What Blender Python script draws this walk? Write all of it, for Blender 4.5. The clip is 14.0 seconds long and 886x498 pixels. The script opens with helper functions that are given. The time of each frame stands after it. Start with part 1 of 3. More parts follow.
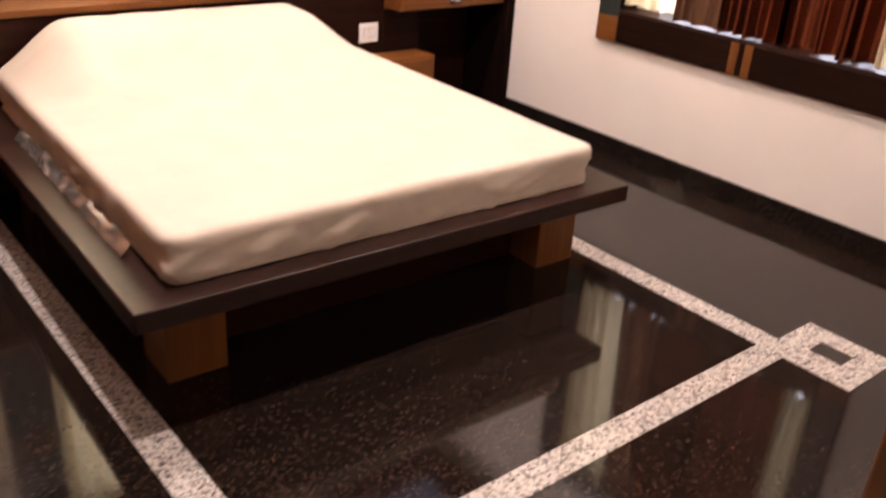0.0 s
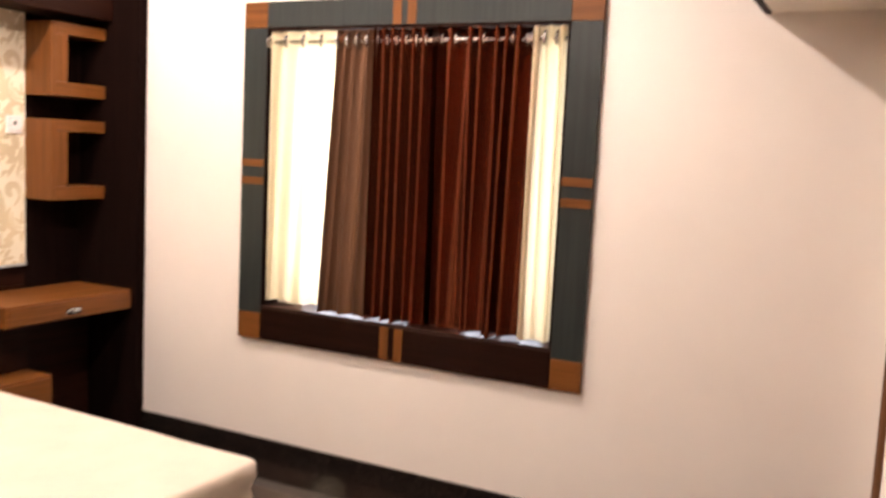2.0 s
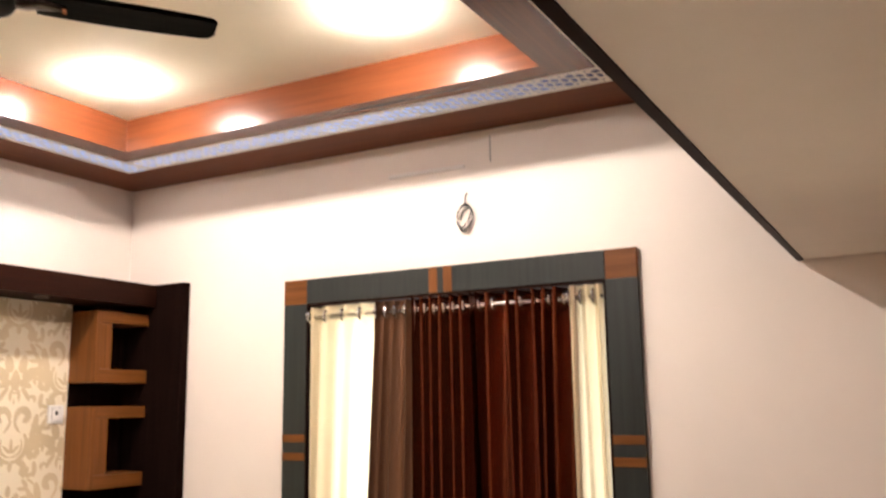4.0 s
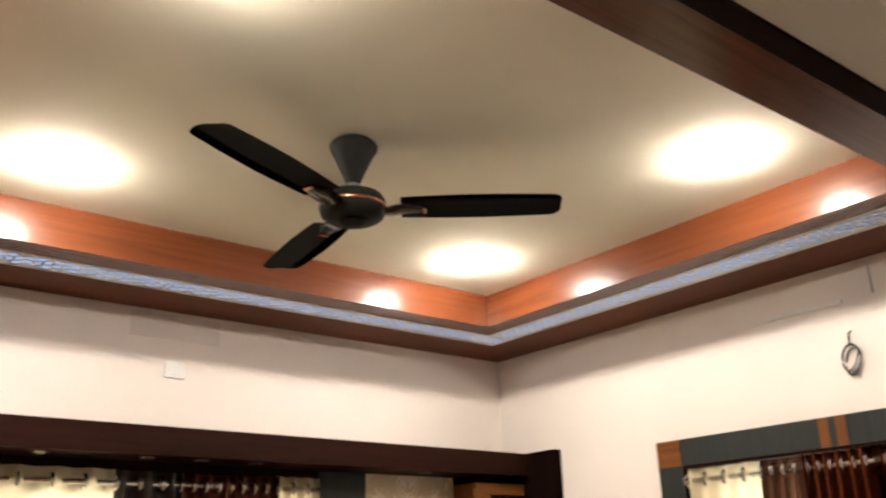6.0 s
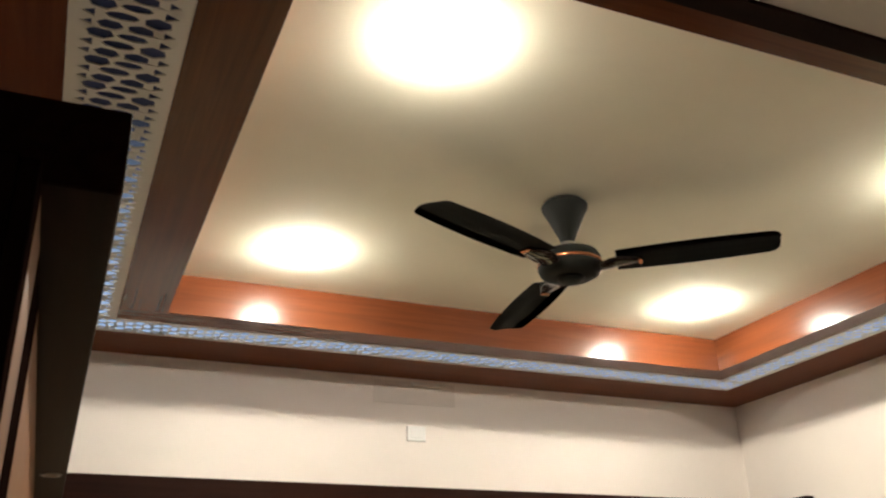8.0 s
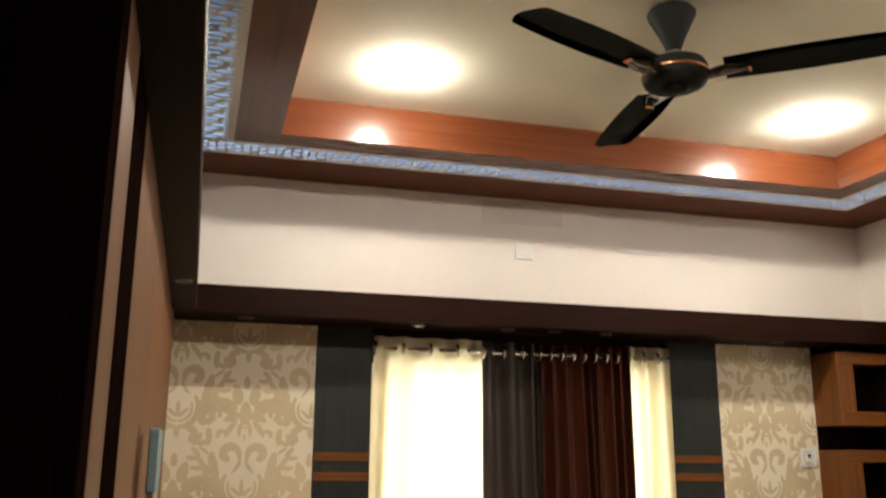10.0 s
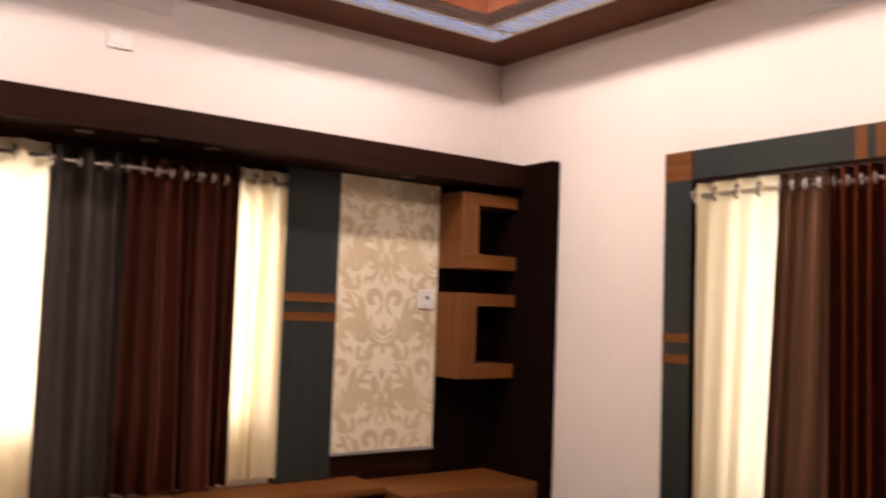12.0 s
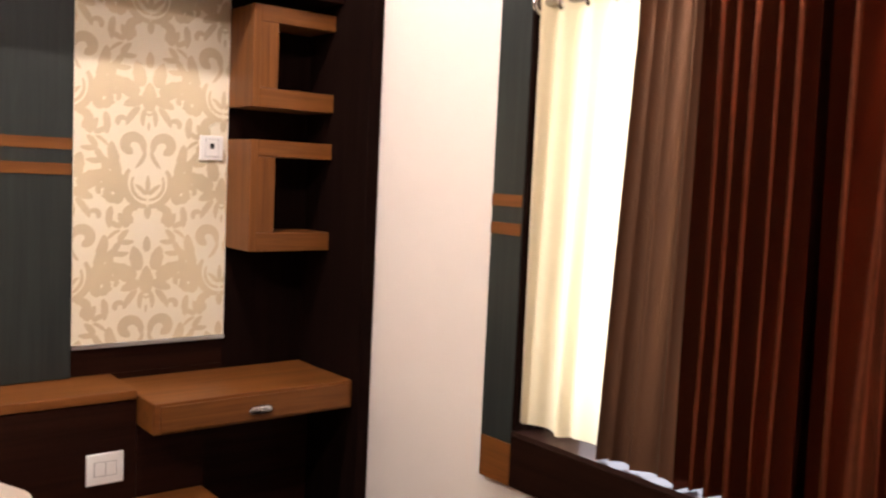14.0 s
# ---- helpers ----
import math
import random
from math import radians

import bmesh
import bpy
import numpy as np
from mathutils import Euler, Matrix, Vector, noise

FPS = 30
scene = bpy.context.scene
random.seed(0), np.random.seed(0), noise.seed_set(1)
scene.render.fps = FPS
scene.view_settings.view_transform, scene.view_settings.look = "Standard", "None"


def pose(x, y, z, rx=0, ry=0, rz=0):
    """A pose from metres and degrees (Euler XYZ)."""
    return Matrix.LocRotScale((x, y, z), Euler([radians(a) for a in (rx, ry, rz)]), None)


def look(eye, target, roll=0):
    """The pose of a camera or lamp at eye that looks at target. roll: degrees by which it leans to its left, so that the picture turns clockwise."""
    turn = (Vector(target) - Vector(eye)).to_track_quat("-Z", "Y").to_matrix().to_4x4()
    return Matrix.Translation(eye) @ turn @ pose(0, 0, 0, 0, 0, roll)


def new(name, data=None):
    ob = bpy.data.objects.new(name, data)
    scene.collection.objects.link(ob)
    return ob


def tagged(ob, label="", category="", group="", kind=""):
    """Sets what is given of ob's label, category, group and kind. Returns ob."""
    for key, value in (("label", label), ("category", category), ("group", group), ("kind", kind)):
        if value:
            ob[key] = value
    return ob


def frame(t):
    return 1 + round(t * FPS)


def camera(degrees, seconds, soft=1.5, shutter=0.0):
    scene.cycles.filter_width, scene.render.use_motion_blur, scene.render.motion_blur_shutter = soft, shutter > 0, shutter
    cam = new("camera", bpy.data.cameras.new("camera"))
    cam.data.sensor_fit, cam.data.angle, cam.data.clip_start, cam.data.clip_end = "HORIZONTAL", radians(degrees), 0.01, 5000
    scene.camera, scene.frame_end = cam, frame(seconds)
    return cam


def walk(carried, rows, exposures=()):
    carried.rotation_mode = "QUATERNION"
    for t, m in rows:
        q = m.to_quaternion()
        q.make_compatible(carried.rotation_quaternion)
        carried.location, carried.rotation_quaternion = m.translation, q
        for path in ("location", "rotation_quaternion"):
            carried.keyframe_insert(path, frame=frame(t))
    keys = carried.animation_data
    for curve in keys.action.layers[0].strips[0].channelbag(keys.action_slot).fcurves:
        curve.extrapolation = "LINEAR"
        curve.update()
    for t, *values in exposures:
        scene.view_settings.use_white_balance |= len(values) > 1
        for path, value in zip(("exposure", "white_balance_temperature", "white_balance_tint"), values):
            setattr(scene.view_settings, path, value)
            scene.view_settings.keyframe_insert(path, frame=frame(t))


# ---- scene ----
cam = camera(53.0, 14.0, soft=2.2, shutter=0.4)
PATH = [
    (0, (-3.737, -4.321, 1.637), (-2.565, -2.955, 0.765), 3.9),
    (0.5, (-3.649, -4.299, 1.603), (-2.356, -2.942, 0.905), 5.1),
    (1, (-3.631, -4.262, 1.621), (-2.214, -2.966, 1.062), 5.5),
    (1.5, (-3.618, -4.1, 1.665), (-1.983, -3.026, 1.251), 3.7),
    (2, (-3.506, -4.025, 1.595), (-1.731, -3.13, 1.378), 2.8),
    (2.2, (-3.535, -3.973, 1.607), (-1.719, -3.151, 1.455), 3.2),
    (4.3, (-3.521, -3.95, 1.64), (-1.848, -2.945, 2.077), 0.0),
    (4.5, (-3.535, -3.962, 1.616), (-1.91, -2.902, 2.1), 0.5),
    (5, (-3.547, -3.95, 1.646), (-2.046, -2.758, 2.216), -0.0),
    (5.5, (-3.488, -3.913, 1.7), (-2.154, -2.574, 2.354), -1.0),
    (6, (-3.49, -3.902, 1.717), (-2.322, -2.428, 2.399), -1.5),
    (6.5, (-3.516, -3.911, 1.698), (-2.485, -2.347, 2.397), -1.6),
    (7, (-3.553, -3.909, 1.7), (-2.608, -2.296, 2.409), -2.1),
    (7.5, (-3.543, -3.931, 1.699), (-2.695, -2.282, 2.448), -2.0),
    (8, (-3.558, -4.0, 1.679), (-2.827, -2.324, 2.49), -1.6),
    (10.3, (-3.484, -4.039, 1.592), (-2.97, -2.147, 1.986), 0.6),
    (10.5, (-3.462, -4.005, 1.609), (-2.924, -2.111, 1.959), 0.8),
    (11, (-3.417, -3.826, 1.587), (-2.769, -1.952, 1.847), 1.6),
    (11.5, (-3.238, -3.624, 1.578), (-2.313, -1.861, 1.772), 1.9),
    (12, (-2.964, -3.588, 1.576), (-1.787, -1.976, 1.714), 2.0),
    (12.5, (-2.62, -3.544, 1.591), (-1.315, -2.029, 1.647), 3.0),
    (13, (-2.371, -3.419, 1.533), (-0.988, -1.975, 1.493), 2.8),
    (13.5, (-2.109, -3.28, 1.537), (-0.721, -1.842, 1.446), 2.1),
    (14, (-1.859, -3.19, 1.56), (-0.61, -1.636, 1.398), 2.6),
]
walk(cam, [(t, look(eye, target, roll)) for t, eye, target, roll in PATH],
     [(0, 0.9, 6550, 24), (1, 0.85, 6600, 23), (2.2, 0.85, 6650, 17), (4.3, 0.25, 6600, 15), (5, 0.12, 6550, 14), (6.5, -0.28, 6500, 5), (8.2, -0.3, 6450, 1),
      (10.3, -0.42, 6500, 4), (11, -0.38, 6550, 10), (12, -0.22, 6700, 24), (13, 0.1, 6650, 26), (13.5, 0.2, 6500, 21), (14, 0.4, 6350, 18)])

# ---- world and light ----
world = bpy.data.worlds.new("world")
scene.world = world
world.use_nodes = True
wn = world.node_tree.nodes
sky = wn.new("ShaderNodeTexSky")
sky.sky_type, sky.sun_disc = "NISHITA", False
sky.sun_elevation, sky.sun_rotation = radians(48), radians(200)
wn["Background"].inputs["Strength"].default_value = 0.12
world.node_tree.links.new(sky.outputs[0], wn["Background"].inputs["Color"])

CEIL, RIM = 3.055, 2.89
LAMPS = [(-2.81, -0.965), (-0.98, -0.955), (-2.82, -2.34), (-0.99, -2.315)]


def area(name, m, sx, sy, watts, colour, shape="RECTANGLE"):
    d = bpy.data.lights.new(name, "AREA")
    d.shape, d.size, d.size_y, d.energy, d.color = shape, sx, sy, watts, colour
    ob = new(name, d)
    ob.matrix_world = m
    return ob


# daylight in the two window openings
area("window_daylight", look((-1.98, 0.10, 1.56), (-1.98, -1, 1.56)), 1.30, 0.93, 42, (1.0, 0.97, 0.92))
area("window_daylight", look((0.24, -2.04, 1.47), (-1, -2.04, 1.47)), 1.22, 1.22, 28, (0.93, 0.96, 1.0))

# ---- materials ----


def material(name, colour, rough=0.5, metal=0.0, coat=0.0, spec=0.5):
    m = bpy.data.materials.new(name)
    m.use_nodes = True
    b = m.node_tree.nodes["Principled BSDF"]
    b.inputs["Base Color"].default_value = (*colour, 1)
    b.inputs["Roughness"].default_value = rough
    b.inputs["Metallic"].default_value = metal
    b.inputs["Coat Weight"].default_value = coat
    b.inputs["Coat Roughness"].default_value = 0.08
    b.inputs["Specular IOR Level"].default_value = spec
    return m


def node(m, kind, **values):
    n = m.node_tree.nodes.new(kind)
    for key, value in values.items():
        n.inputs[key.replace("_", " ")].default_value = value
    return n


def wire(m, a, b):
    m.node_tree.links.new(a, b)


def coords(m, scale):
    tc = m.node_tree.nodes.new("ShaderNodeNewGeometry")
    mp = m.node_tree.nodes.new("ShaderNodeMapping")
    mp.inputs["Scale"].default_value = scale
    wire(m, tc.outputs["Position"], mp.inputs["Vector"])
    return mp.outputs["Vector"]


def ramp(m, fac, stops):
    r = m.node_tree.nodes.new("ShaderNodeValToRGB")
    e = r.color_ramp.elements
    while len(e) < len(stops):
        e.new(0.5)
    for el, (p, c) in zip(e, stops):
        el.position, el.color = p, (*c, 1)
    wire(m, fac, r.inputs["Fac"])
    return r.outputs["Color"]


def shader(m):
    return m.node_tree.nodes["Principled BSDF"]


def bump(m, height, strength, distance):
    n = node(m, "ShaderNodeBump", Strength=strength, Distance=distance)
    wire(m, height, n.inputs["Height"])
    wire(m, n.outputs["Normal"], shader(m).inputs["Normal"])


def noisy(m, scale, vec, detail=5.0, rough=0.6, dist=0.0):
    n = node(m, "ShaderNodeTexNoise", Scale=scale, Detail=detail, Roughness=rough, Distortion=dist)
    wire(m, vec, n.inputs["Vector"])
    return n.outputs["Fac"]


def wood(name, dark, light, axis, rough=0.35, coat=0.2, spec=0.5):
    """Laminate with grain along one axis."""
    m = material(name, dark, rough, 0, coat, spec)
    sc = [38, 38, 38]
    sc[axis] = 1.6
    g = noisy(m, 1.0, coords(m, sc), 6, 0.65, 0.6)
    big = noisy(m, 1.3, coords(m, (1, 1, 1)), 3)
    mix = node(m, "ShaderNodeMath")
    mix.operation = "MULTIPLY_ADD"
    wire(m, g, mix.inputs[0])
    mix.inputs[1].default_value = 0.75
    sub = node(m, "ShaderNodeMath")
    sub.operation = "MULTIPLY"
    wire(m, big, sub.inputs[0])
    sub.inputs[1].default_value = 0.28
    wire(m, sub.outputs[0], mix.inputs[2])
    wire(m, ramp(m, mix.outputs[0], [(0.30, dark), (0.68, light)]), shader(m).inputs["Base Color"])
    bump(m, g, 0.05, 0.002)
    return m


def painted(name, colour, mottle=0.05, rough=0.55):
    m = material(name, colour, rough, 0, 0, 0.35)
    v = coords(m, (1, 1, 1))
    a, f = noisy(m, 1.7, v, 4), noisy(m, 160, v, 3)
    lo = tuple(c * (1 - mottle) for c in colour)
    hi = tuple(min(1, c * (1 + mottle)) for c in colour)
    wire(m, ramp(m, a, [(0.35, lo), (0.65, hi)]), shader(m).inputs["Base Color"])
    bump(m, f, 0.06, 0.002)
    return m


def granite(name, stops, scale, rough=0.07):
    m = material(name, stops[0][1], rough, 0, 0.0, 0.5)
    v = coords(m, (1, 1, 1))
    vo = node(m, "ShaderNodeTexVoronoi", Scale=scale)
    wire(m, v, vo.inputs["Vector"])
    sp = node(m, "ShaderNodeSeparateColor")
    wire(m, vo.outputs["Color"], sp.inputs[0])
    n = noisy(m, scale * 0.4, v, 6, 0.7)
    mix = node(m, "ShaderNodeMath")
    mix.operation = "MULTIPLY"
    wire(m, sp.outputs[0], mix.inputs[0])
    wire(m, n, mix.inputs[1])
    wire(m, ramp(m, mix.outputs[0], stops), shader(m).inputs["Base Color"])
    return m


def cloth(name, colour, through_light, rough=0.8, sheen=0.0, weave=900, spec=0.2):
    """Fabric that lets a share of the light through."""
    m = material(name, colour, rough, 0, 0, spec)
    v = coords(m, (1, 1, 1))
    n = noisy(m, weave, v, 2)
    big = noisy(m, 5, v, 3)
    lo = tuple(c * 0.9 for c in colour)
    wire(m, ramp(m, big, [(0.3, lo), (0.7, colour)]), shader(m).inputs["Base Color"])
    bump(m, n, 0.1, 0.001)
    shader(m).inputs["Sheen Weight"].default_value = sheen
    if through_light:
        t = node(m, "ShaderNodeBsdfTranslucent")
        t.inputs["Color"].default_value = (*colour, 1)
        mx = node(m, "ShaderNodeMixShader", Fac=through_light)
        wire(m, shader(m).outputs[0], mx.inputs[1])
        wire(m, t.outputs[0], mx.inputs[2])
        wire(m, mx.outputs[0], m.node_tree.nodes["Material Output"].inputs["Surface"])
    return m


def glow(name, colour, strength):
    m = material(name, colour)
    shader(m).inputs["Emission Color"].default_value = (*colour, 1)
    shader(m).inputs["Emission Strength"].default_value = strength
    return m


WALL = painted("wall_paint", (0.84, 0.775, 0.715), 0.02)
CEILING = painted("ceiling_paint", (0.88, 0.85, 0.70), 0.03, 0.85)
shader(CEILING).inputs["Specular IOR Level"].default_value = 0.1
LOFT = painted("loft_paint", (0.89, 0.83, 0.71), 0.03)
TEAK_X = wood("teak_laminate_x", (0.088, 0.028, 0.0055), (0.20, 0.070, 0.0150), 0, 0.45, 0.0, 0.25)
TEAK_Z = wood("teak_laminate_z", (0.088, 0.028, 0.0055), (0.20, 0.070, 0.0150), 2, 0.45, 0.0, 0.25)
TEAK_Y = wood("teak_laminate_y", (0.088, 0.028, 0.0055), (0.20, 0.070, 0.0150), 1, 0.45, 0.0, 0.25)
WENGE_X = wood("wenge_laminate_x", (0.007, 0.0022, 0.0012), (0.022, 0.0064, 0.0034), 0, 0.5, 0.0, 0.07)
WENGE_Y = wood("wenge_laminate_y", (0.006, 0.0022, 0.0013), (0.018, 0.0062, 0.0036), 1, 0.5, 0.0, 0.06)
WENGE_Z = wood("wenge_laminate_z", (0.005, 0.0026, 0.0022), (0.012, 0.0058, 0.0046), 2, 0.6, 0.0, 0.0)
CHARCOAL = wood("charcoal_laminate", (0.011, 0.014, 0.014), (0.025, 0.031, 0.029), 2, 0.40, 0.0, 0.35)
MAHOGANY_X = wood("ceiling_mahogany_x", (0.085, 0.022, 0.008), (0.155, 0.044, 0.015), 0, 0.26, 0.0, 0.32)
RIM_X = wood("ceiling_rim_x", (0.085, 0.022, 0.008), (0.155, 0.044, 0.015), 0, 0.5, 0.0, 0.15)
RIM_Y = wood("ceiling_rim_y", (0.085, 0.022, 0.008), (0.155, 0.044, 0.015), 1, 0.5, 0.0, 0.15)
MAHOGANY_Y = wood("ceiling_mahogany_y", (0.085, 0.022, 0.008), (0.155, 0.044, 0.015), 1, 0.26, 0.0, 0.32)
BEDWOOD = wood("bed_laminate", (0.013, 0.0055, 0.0038), (0.040, 0.018, 0.013), 0, 0.34, 0.0, 0.24)
DOORWOOD = wood("wardrobe_laminate", (0.105, 0.044, 0.018), (0.195, 0.085, 0.036), 2, 0.6, 0.0, 0.2)
FLOOR = granite("dark_granite", [(0.0, (0.006, 0.005, 0.005)), (0.22, (0.012, 0.007, 0.005)), (0.40, (0.024, 0.014, 0.010)), (0.72, (0.042, 0.027, 0.020))], 110)
shader(FLOOR).inputs["Specular IOR Level"].default_value = 0.36
PALE = granite("pale_granite", [(0.0, (0.10, 0.09, 0.085)), (0.16, (0.42, 0.38, 0.34)), (0.42, (0.66, 0.61, 0.56))], 120, 0.12)
SKIRT = granite("skirting_granite", [(0.0, (0.006, 0.005, 0.005)), (0.3, (0.014, 0.010, 0.008)), (0.6, (0.030, 0.021, 0.017))], 170)
CREAM_CLOTH = cloth("cream_curtain", (0.82, 0.71, 0.47), 0.40, 0.75)
BROWN_CLOTH = cloth("brown_satin_curtain", (0.205, 0.055, 0.0230), 0.006, 0.27, 0.0, 700, 0.7)
# lighter copy of the brown satin: daylight through the cloth is put into its colour
LIT_BROWN_CLOTH = cloth("lit_brown_satin_curtain", (0.160, 0.078, 0.042), 0.03, 0.40, 0.0, 700, 0.6)
UMBER_CLOTH = cloth("umber_satin_curtain", (0.150, 0.050, 0.030), 0.01, 0.34, 0.0, 700, 0.6)
for satin in (BROWN_CLOTH, LIT_BROWN_CLOTH, UMBER_CLOTH):
    # weft threads spread the sheen up and down the folds
    shader(satin).inputs["Metallic"].default_value = 0.85
    bump(satin, noisy(satin, 1.0, coords(satin, (25, 25, 900)), 2), 0.35, 0.0008)
SLATE_CLOTH = cloth("slate_satin_curtain", (0.028, 0.020, 0.016), 0.015, 0.42, 0.0, 700, 0.6)
SHEET = cloth("mattress_cover", (0.66, 0.575, 0.475), 0.0, 0.7, 0.1, 420)
PAPER = painted("wallpaper_ground", (0.85, 0.775, 0.615), 0.04, 0.4)
PAPER_MOTIF = painted("wallpaper_motif", (0.66, 0.55, 0.365), 0.14, 0.35)
JALI = painted("jali_board", (0.80, 0.76, 0.69), 0.03, 0.45)
BLUE_ACRYLIC = material("blue_acrylic_backing", (0.03, 0.05, 0.16), 0.12)


def painted_led_sheet(name, start, end):
    """Acrylic sheet that glows itself; a strip's falloff between two distances along y is painted into the emission."""
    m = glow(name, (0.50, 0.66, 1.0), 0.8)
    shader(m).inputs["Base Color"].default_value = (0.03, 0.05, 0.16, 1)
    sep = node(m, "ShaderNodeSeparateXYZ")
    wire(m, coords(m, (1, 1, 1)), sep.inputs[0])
    painted_fade = node(m, "ShaderNodeMapRange")
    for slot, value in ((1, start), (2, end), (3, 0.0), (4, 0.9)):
        painted_fade.inputs[slot].default_value = value
    wire(m, sep.outputs["Y"], painted_fade.inputs[0])
    wire(m, painted_fade.outputs[0], shader(m).inputs["Emission Strength"])
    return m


PAINTED_LED_SHEET = painted_led_sheet("cool_painted_led_sheet", -2.0, -0.6)
PAINTED_LED_LONG = painted_led_sheet("cool_painted_led_sheet_long", -2.9, -1.9)
CHROME = material("chrome", (0.78, 0.78, 0.77), 0.16, 1.0)
STEEL = material("brushed_steel", (0.60, 0.62, 0.64), 0.28, 1.0)
SPOT = material("dull_spot_metal", (0.22, 0.20, 0.19), 0.35, 1.0)
PLASTIC = material("white_plastic", (0.82, 0.81, 0.78), 0.35)
GREY_PLASTIC = material("grey_plastic", (0.35, 0.34, 0.33), 0.4)
BLACK = material("black_plastic", (0.012, 0.012, 0.012), 0.4)
FAN_BROWN = material("fan_enamel", (0.017, 0.018, 0.016), 0.55, 0.0, 0.0, 0.06)
FAN_GLOSS = material("fan_gloss_enamel", (0.016, 0.010, 0.008), 0.16, 0.0, 0.6, 0.6)
COPPER = material("copper_trim", (0.55, 0.24, 0.12), 0.25, 1.0)
LED = glow("led_dome", (1.0, 0.878, 0.77), 1150)
FILM = material("blue_protective_film", (0.30, 0.47, 0.52), 0.25)
WRAP = material("plastic_wrap", (0.55, 0.56, 0.54), 0.18)
shader(WRAP).inputs["Transmission Weight"].default_value = 0.85

# ---- builders ----


def box(x0, x1, y0, y1, z0, z1, bevel=0.0, bm=None):
    """A box between the given planes, its edges rounded by bevel."""
    b = bmesh.new()
    bmesh.ops.create_cube(b, size=1)
    for v in b.verts:
        v.co = ((x0 + x1) / 2 + v.co.x * (x1 - x0), (y0 + y1) / 2 + v.co.y * (y1 - y0), (z0 + z1) / 2 + v.co.z * (z1 - z0))
    if bevel:
        bmesh.ops.bevel(b, geom=b.edges[:], offset=bevel, segments=2, affect="EDGES", profile=0.5)
    if bm is None:
        return b
    me = bpy.data.meshes.new("join")
    b.to_mesh(me)
    b.free()
    bm.from_mesh(me)
    bpy.data.meshes.remove(me)
    return bm


def lathe(profile, steps=24, centre=(0, 0, 0)):
    """A turned body from (radius, height) pairs."""
    b = bmesh.new()
    rings = []
    for r, h in profile:
        rings.append([b.verts.new((centre[0] + r * math.cos(2 * math.pi * k / steps), centre[1] + r * math.sin(2 * math.pi * k / steps), centre[2] + h)) for k in range(steps)])
    for a, c in zip(rings, rings[1:]):
        for k in range(steps):
            b.faces.new((a[k], a[(k + 1) % steps], c[(k + 1) % steps], c[k]))
    b.faces.new(rings[0][::-1])
    b.faces.new(rings[-1])
    bmesh.ops.recalc_face_normals(b, faces=b.faces[:])
    return b


def tube(points, radius, steps=8):
    """A round bar along points."""
    b = bmesh.new()
    rings = []
    pts = [Vector(p) for p in points]
    for i, p in enumerate(pts):
        d = (pts[min(i + 1, len(pts) - 1)] - pts[max(i - 1, 0)]).normalized()
        u = d.cross(Vector((0.31, 0.17, 0.93))).normalized()
        w = d.cross(u)
        rings.append([b.verts.new(p + radius * (math.cos(2 * math.pi * k / steps) * u + math.sin(2 * math.pi * k / steps) * w)) for k in range(steps)])
    for a, c in zip(rings, rings[1:]):
        for k in range(steps):
            b.faces.new((a[k], a[(k + 1) % steps], c[(k + 1) % steps], c[k]))
    b.faces.new(rings[0][::-1])
    b.faces.new(rings[-1])
    bmesh.ops.recalc_face_normals(b, faces=b.faces[:])
    return b


def part(name, bm, mat, parent=None, label="", smooth=False):
    """One mesh object out of a bmesh, under its thing."""
    me = bpy.data.meshes.new(name)
    bm.to_mesh(me)
    bm.free()
    me.materials.append(mat)
    if smooth:
        for p in me.polygons:
            p.use_smooth = True
    ob = new(name, me)
    if parent is not None:
        ob.parent = parent
        ob.matrix_parent_inverse = parent.matrix_world.inverted()
    if label:
        ob["label"] = label
    return ob


def thing(name, label, category, at=(0, 0, 0), group=""):
    e = new(name)
    e.location = at
    e.matrix_world = Matrix.Translation(at)
    return tagged(e, label, category, group)


def structure(name, bm, mat, label, category):
    return tagged(part(name, bm, mat), label, category, "", "structure")


# ---- the room ----
XE, YN, XW, YS = 0.025, 0.03, -4.25, -5.6      # inner faces of the walls
T = 0.24

# floor with inlaid pale strips
floor = structure("floor", box(XW - T, XE + T, YS - T, YN + T, -0.12, 0.0), FLOOR, "polished dark brown granite floor with pale inlaid strips", "floor")
for x0, x1, y0, y1 in ((-1.06, -0.96, -2.995, -0.27), (-3.075, -2.965, -3.075, -0.27), (-2.965, -1.06, -3.075, -2.972),
                       (-1.06, -0.745, -3.10, -2.995), (-1.06, -0.745, -3.325, -3.225), (-1.06, -0.932, -3.225, -3.10), (-0.84, -0.745, -3.225, -3.10)):
    part("inlay_strip", box(x0, x1, y0, y1, -0.005, 0.002), PALE, floor, "pale speckled granite inlay")

# north wall, opening behind the curtains
AX0, AX1, AZ0, AZ1 = -2.66, -1.30, 1.08, 2.04
b = box(XW - T, AX0, YN, YN + T, 0, 3.2)
box(AX1, XE + T, YN, YN + T, 0, 3.2, 0, b)
box(AX0, AX1, YN, YN + T, 0, AZ0, 0, b)
box(AX0, AX1, YN, YN + T, AZ1, 3.2, 0, b)
structure("wall_north", b, WALL, "cream painted wall above the panelled bed back", "wall")
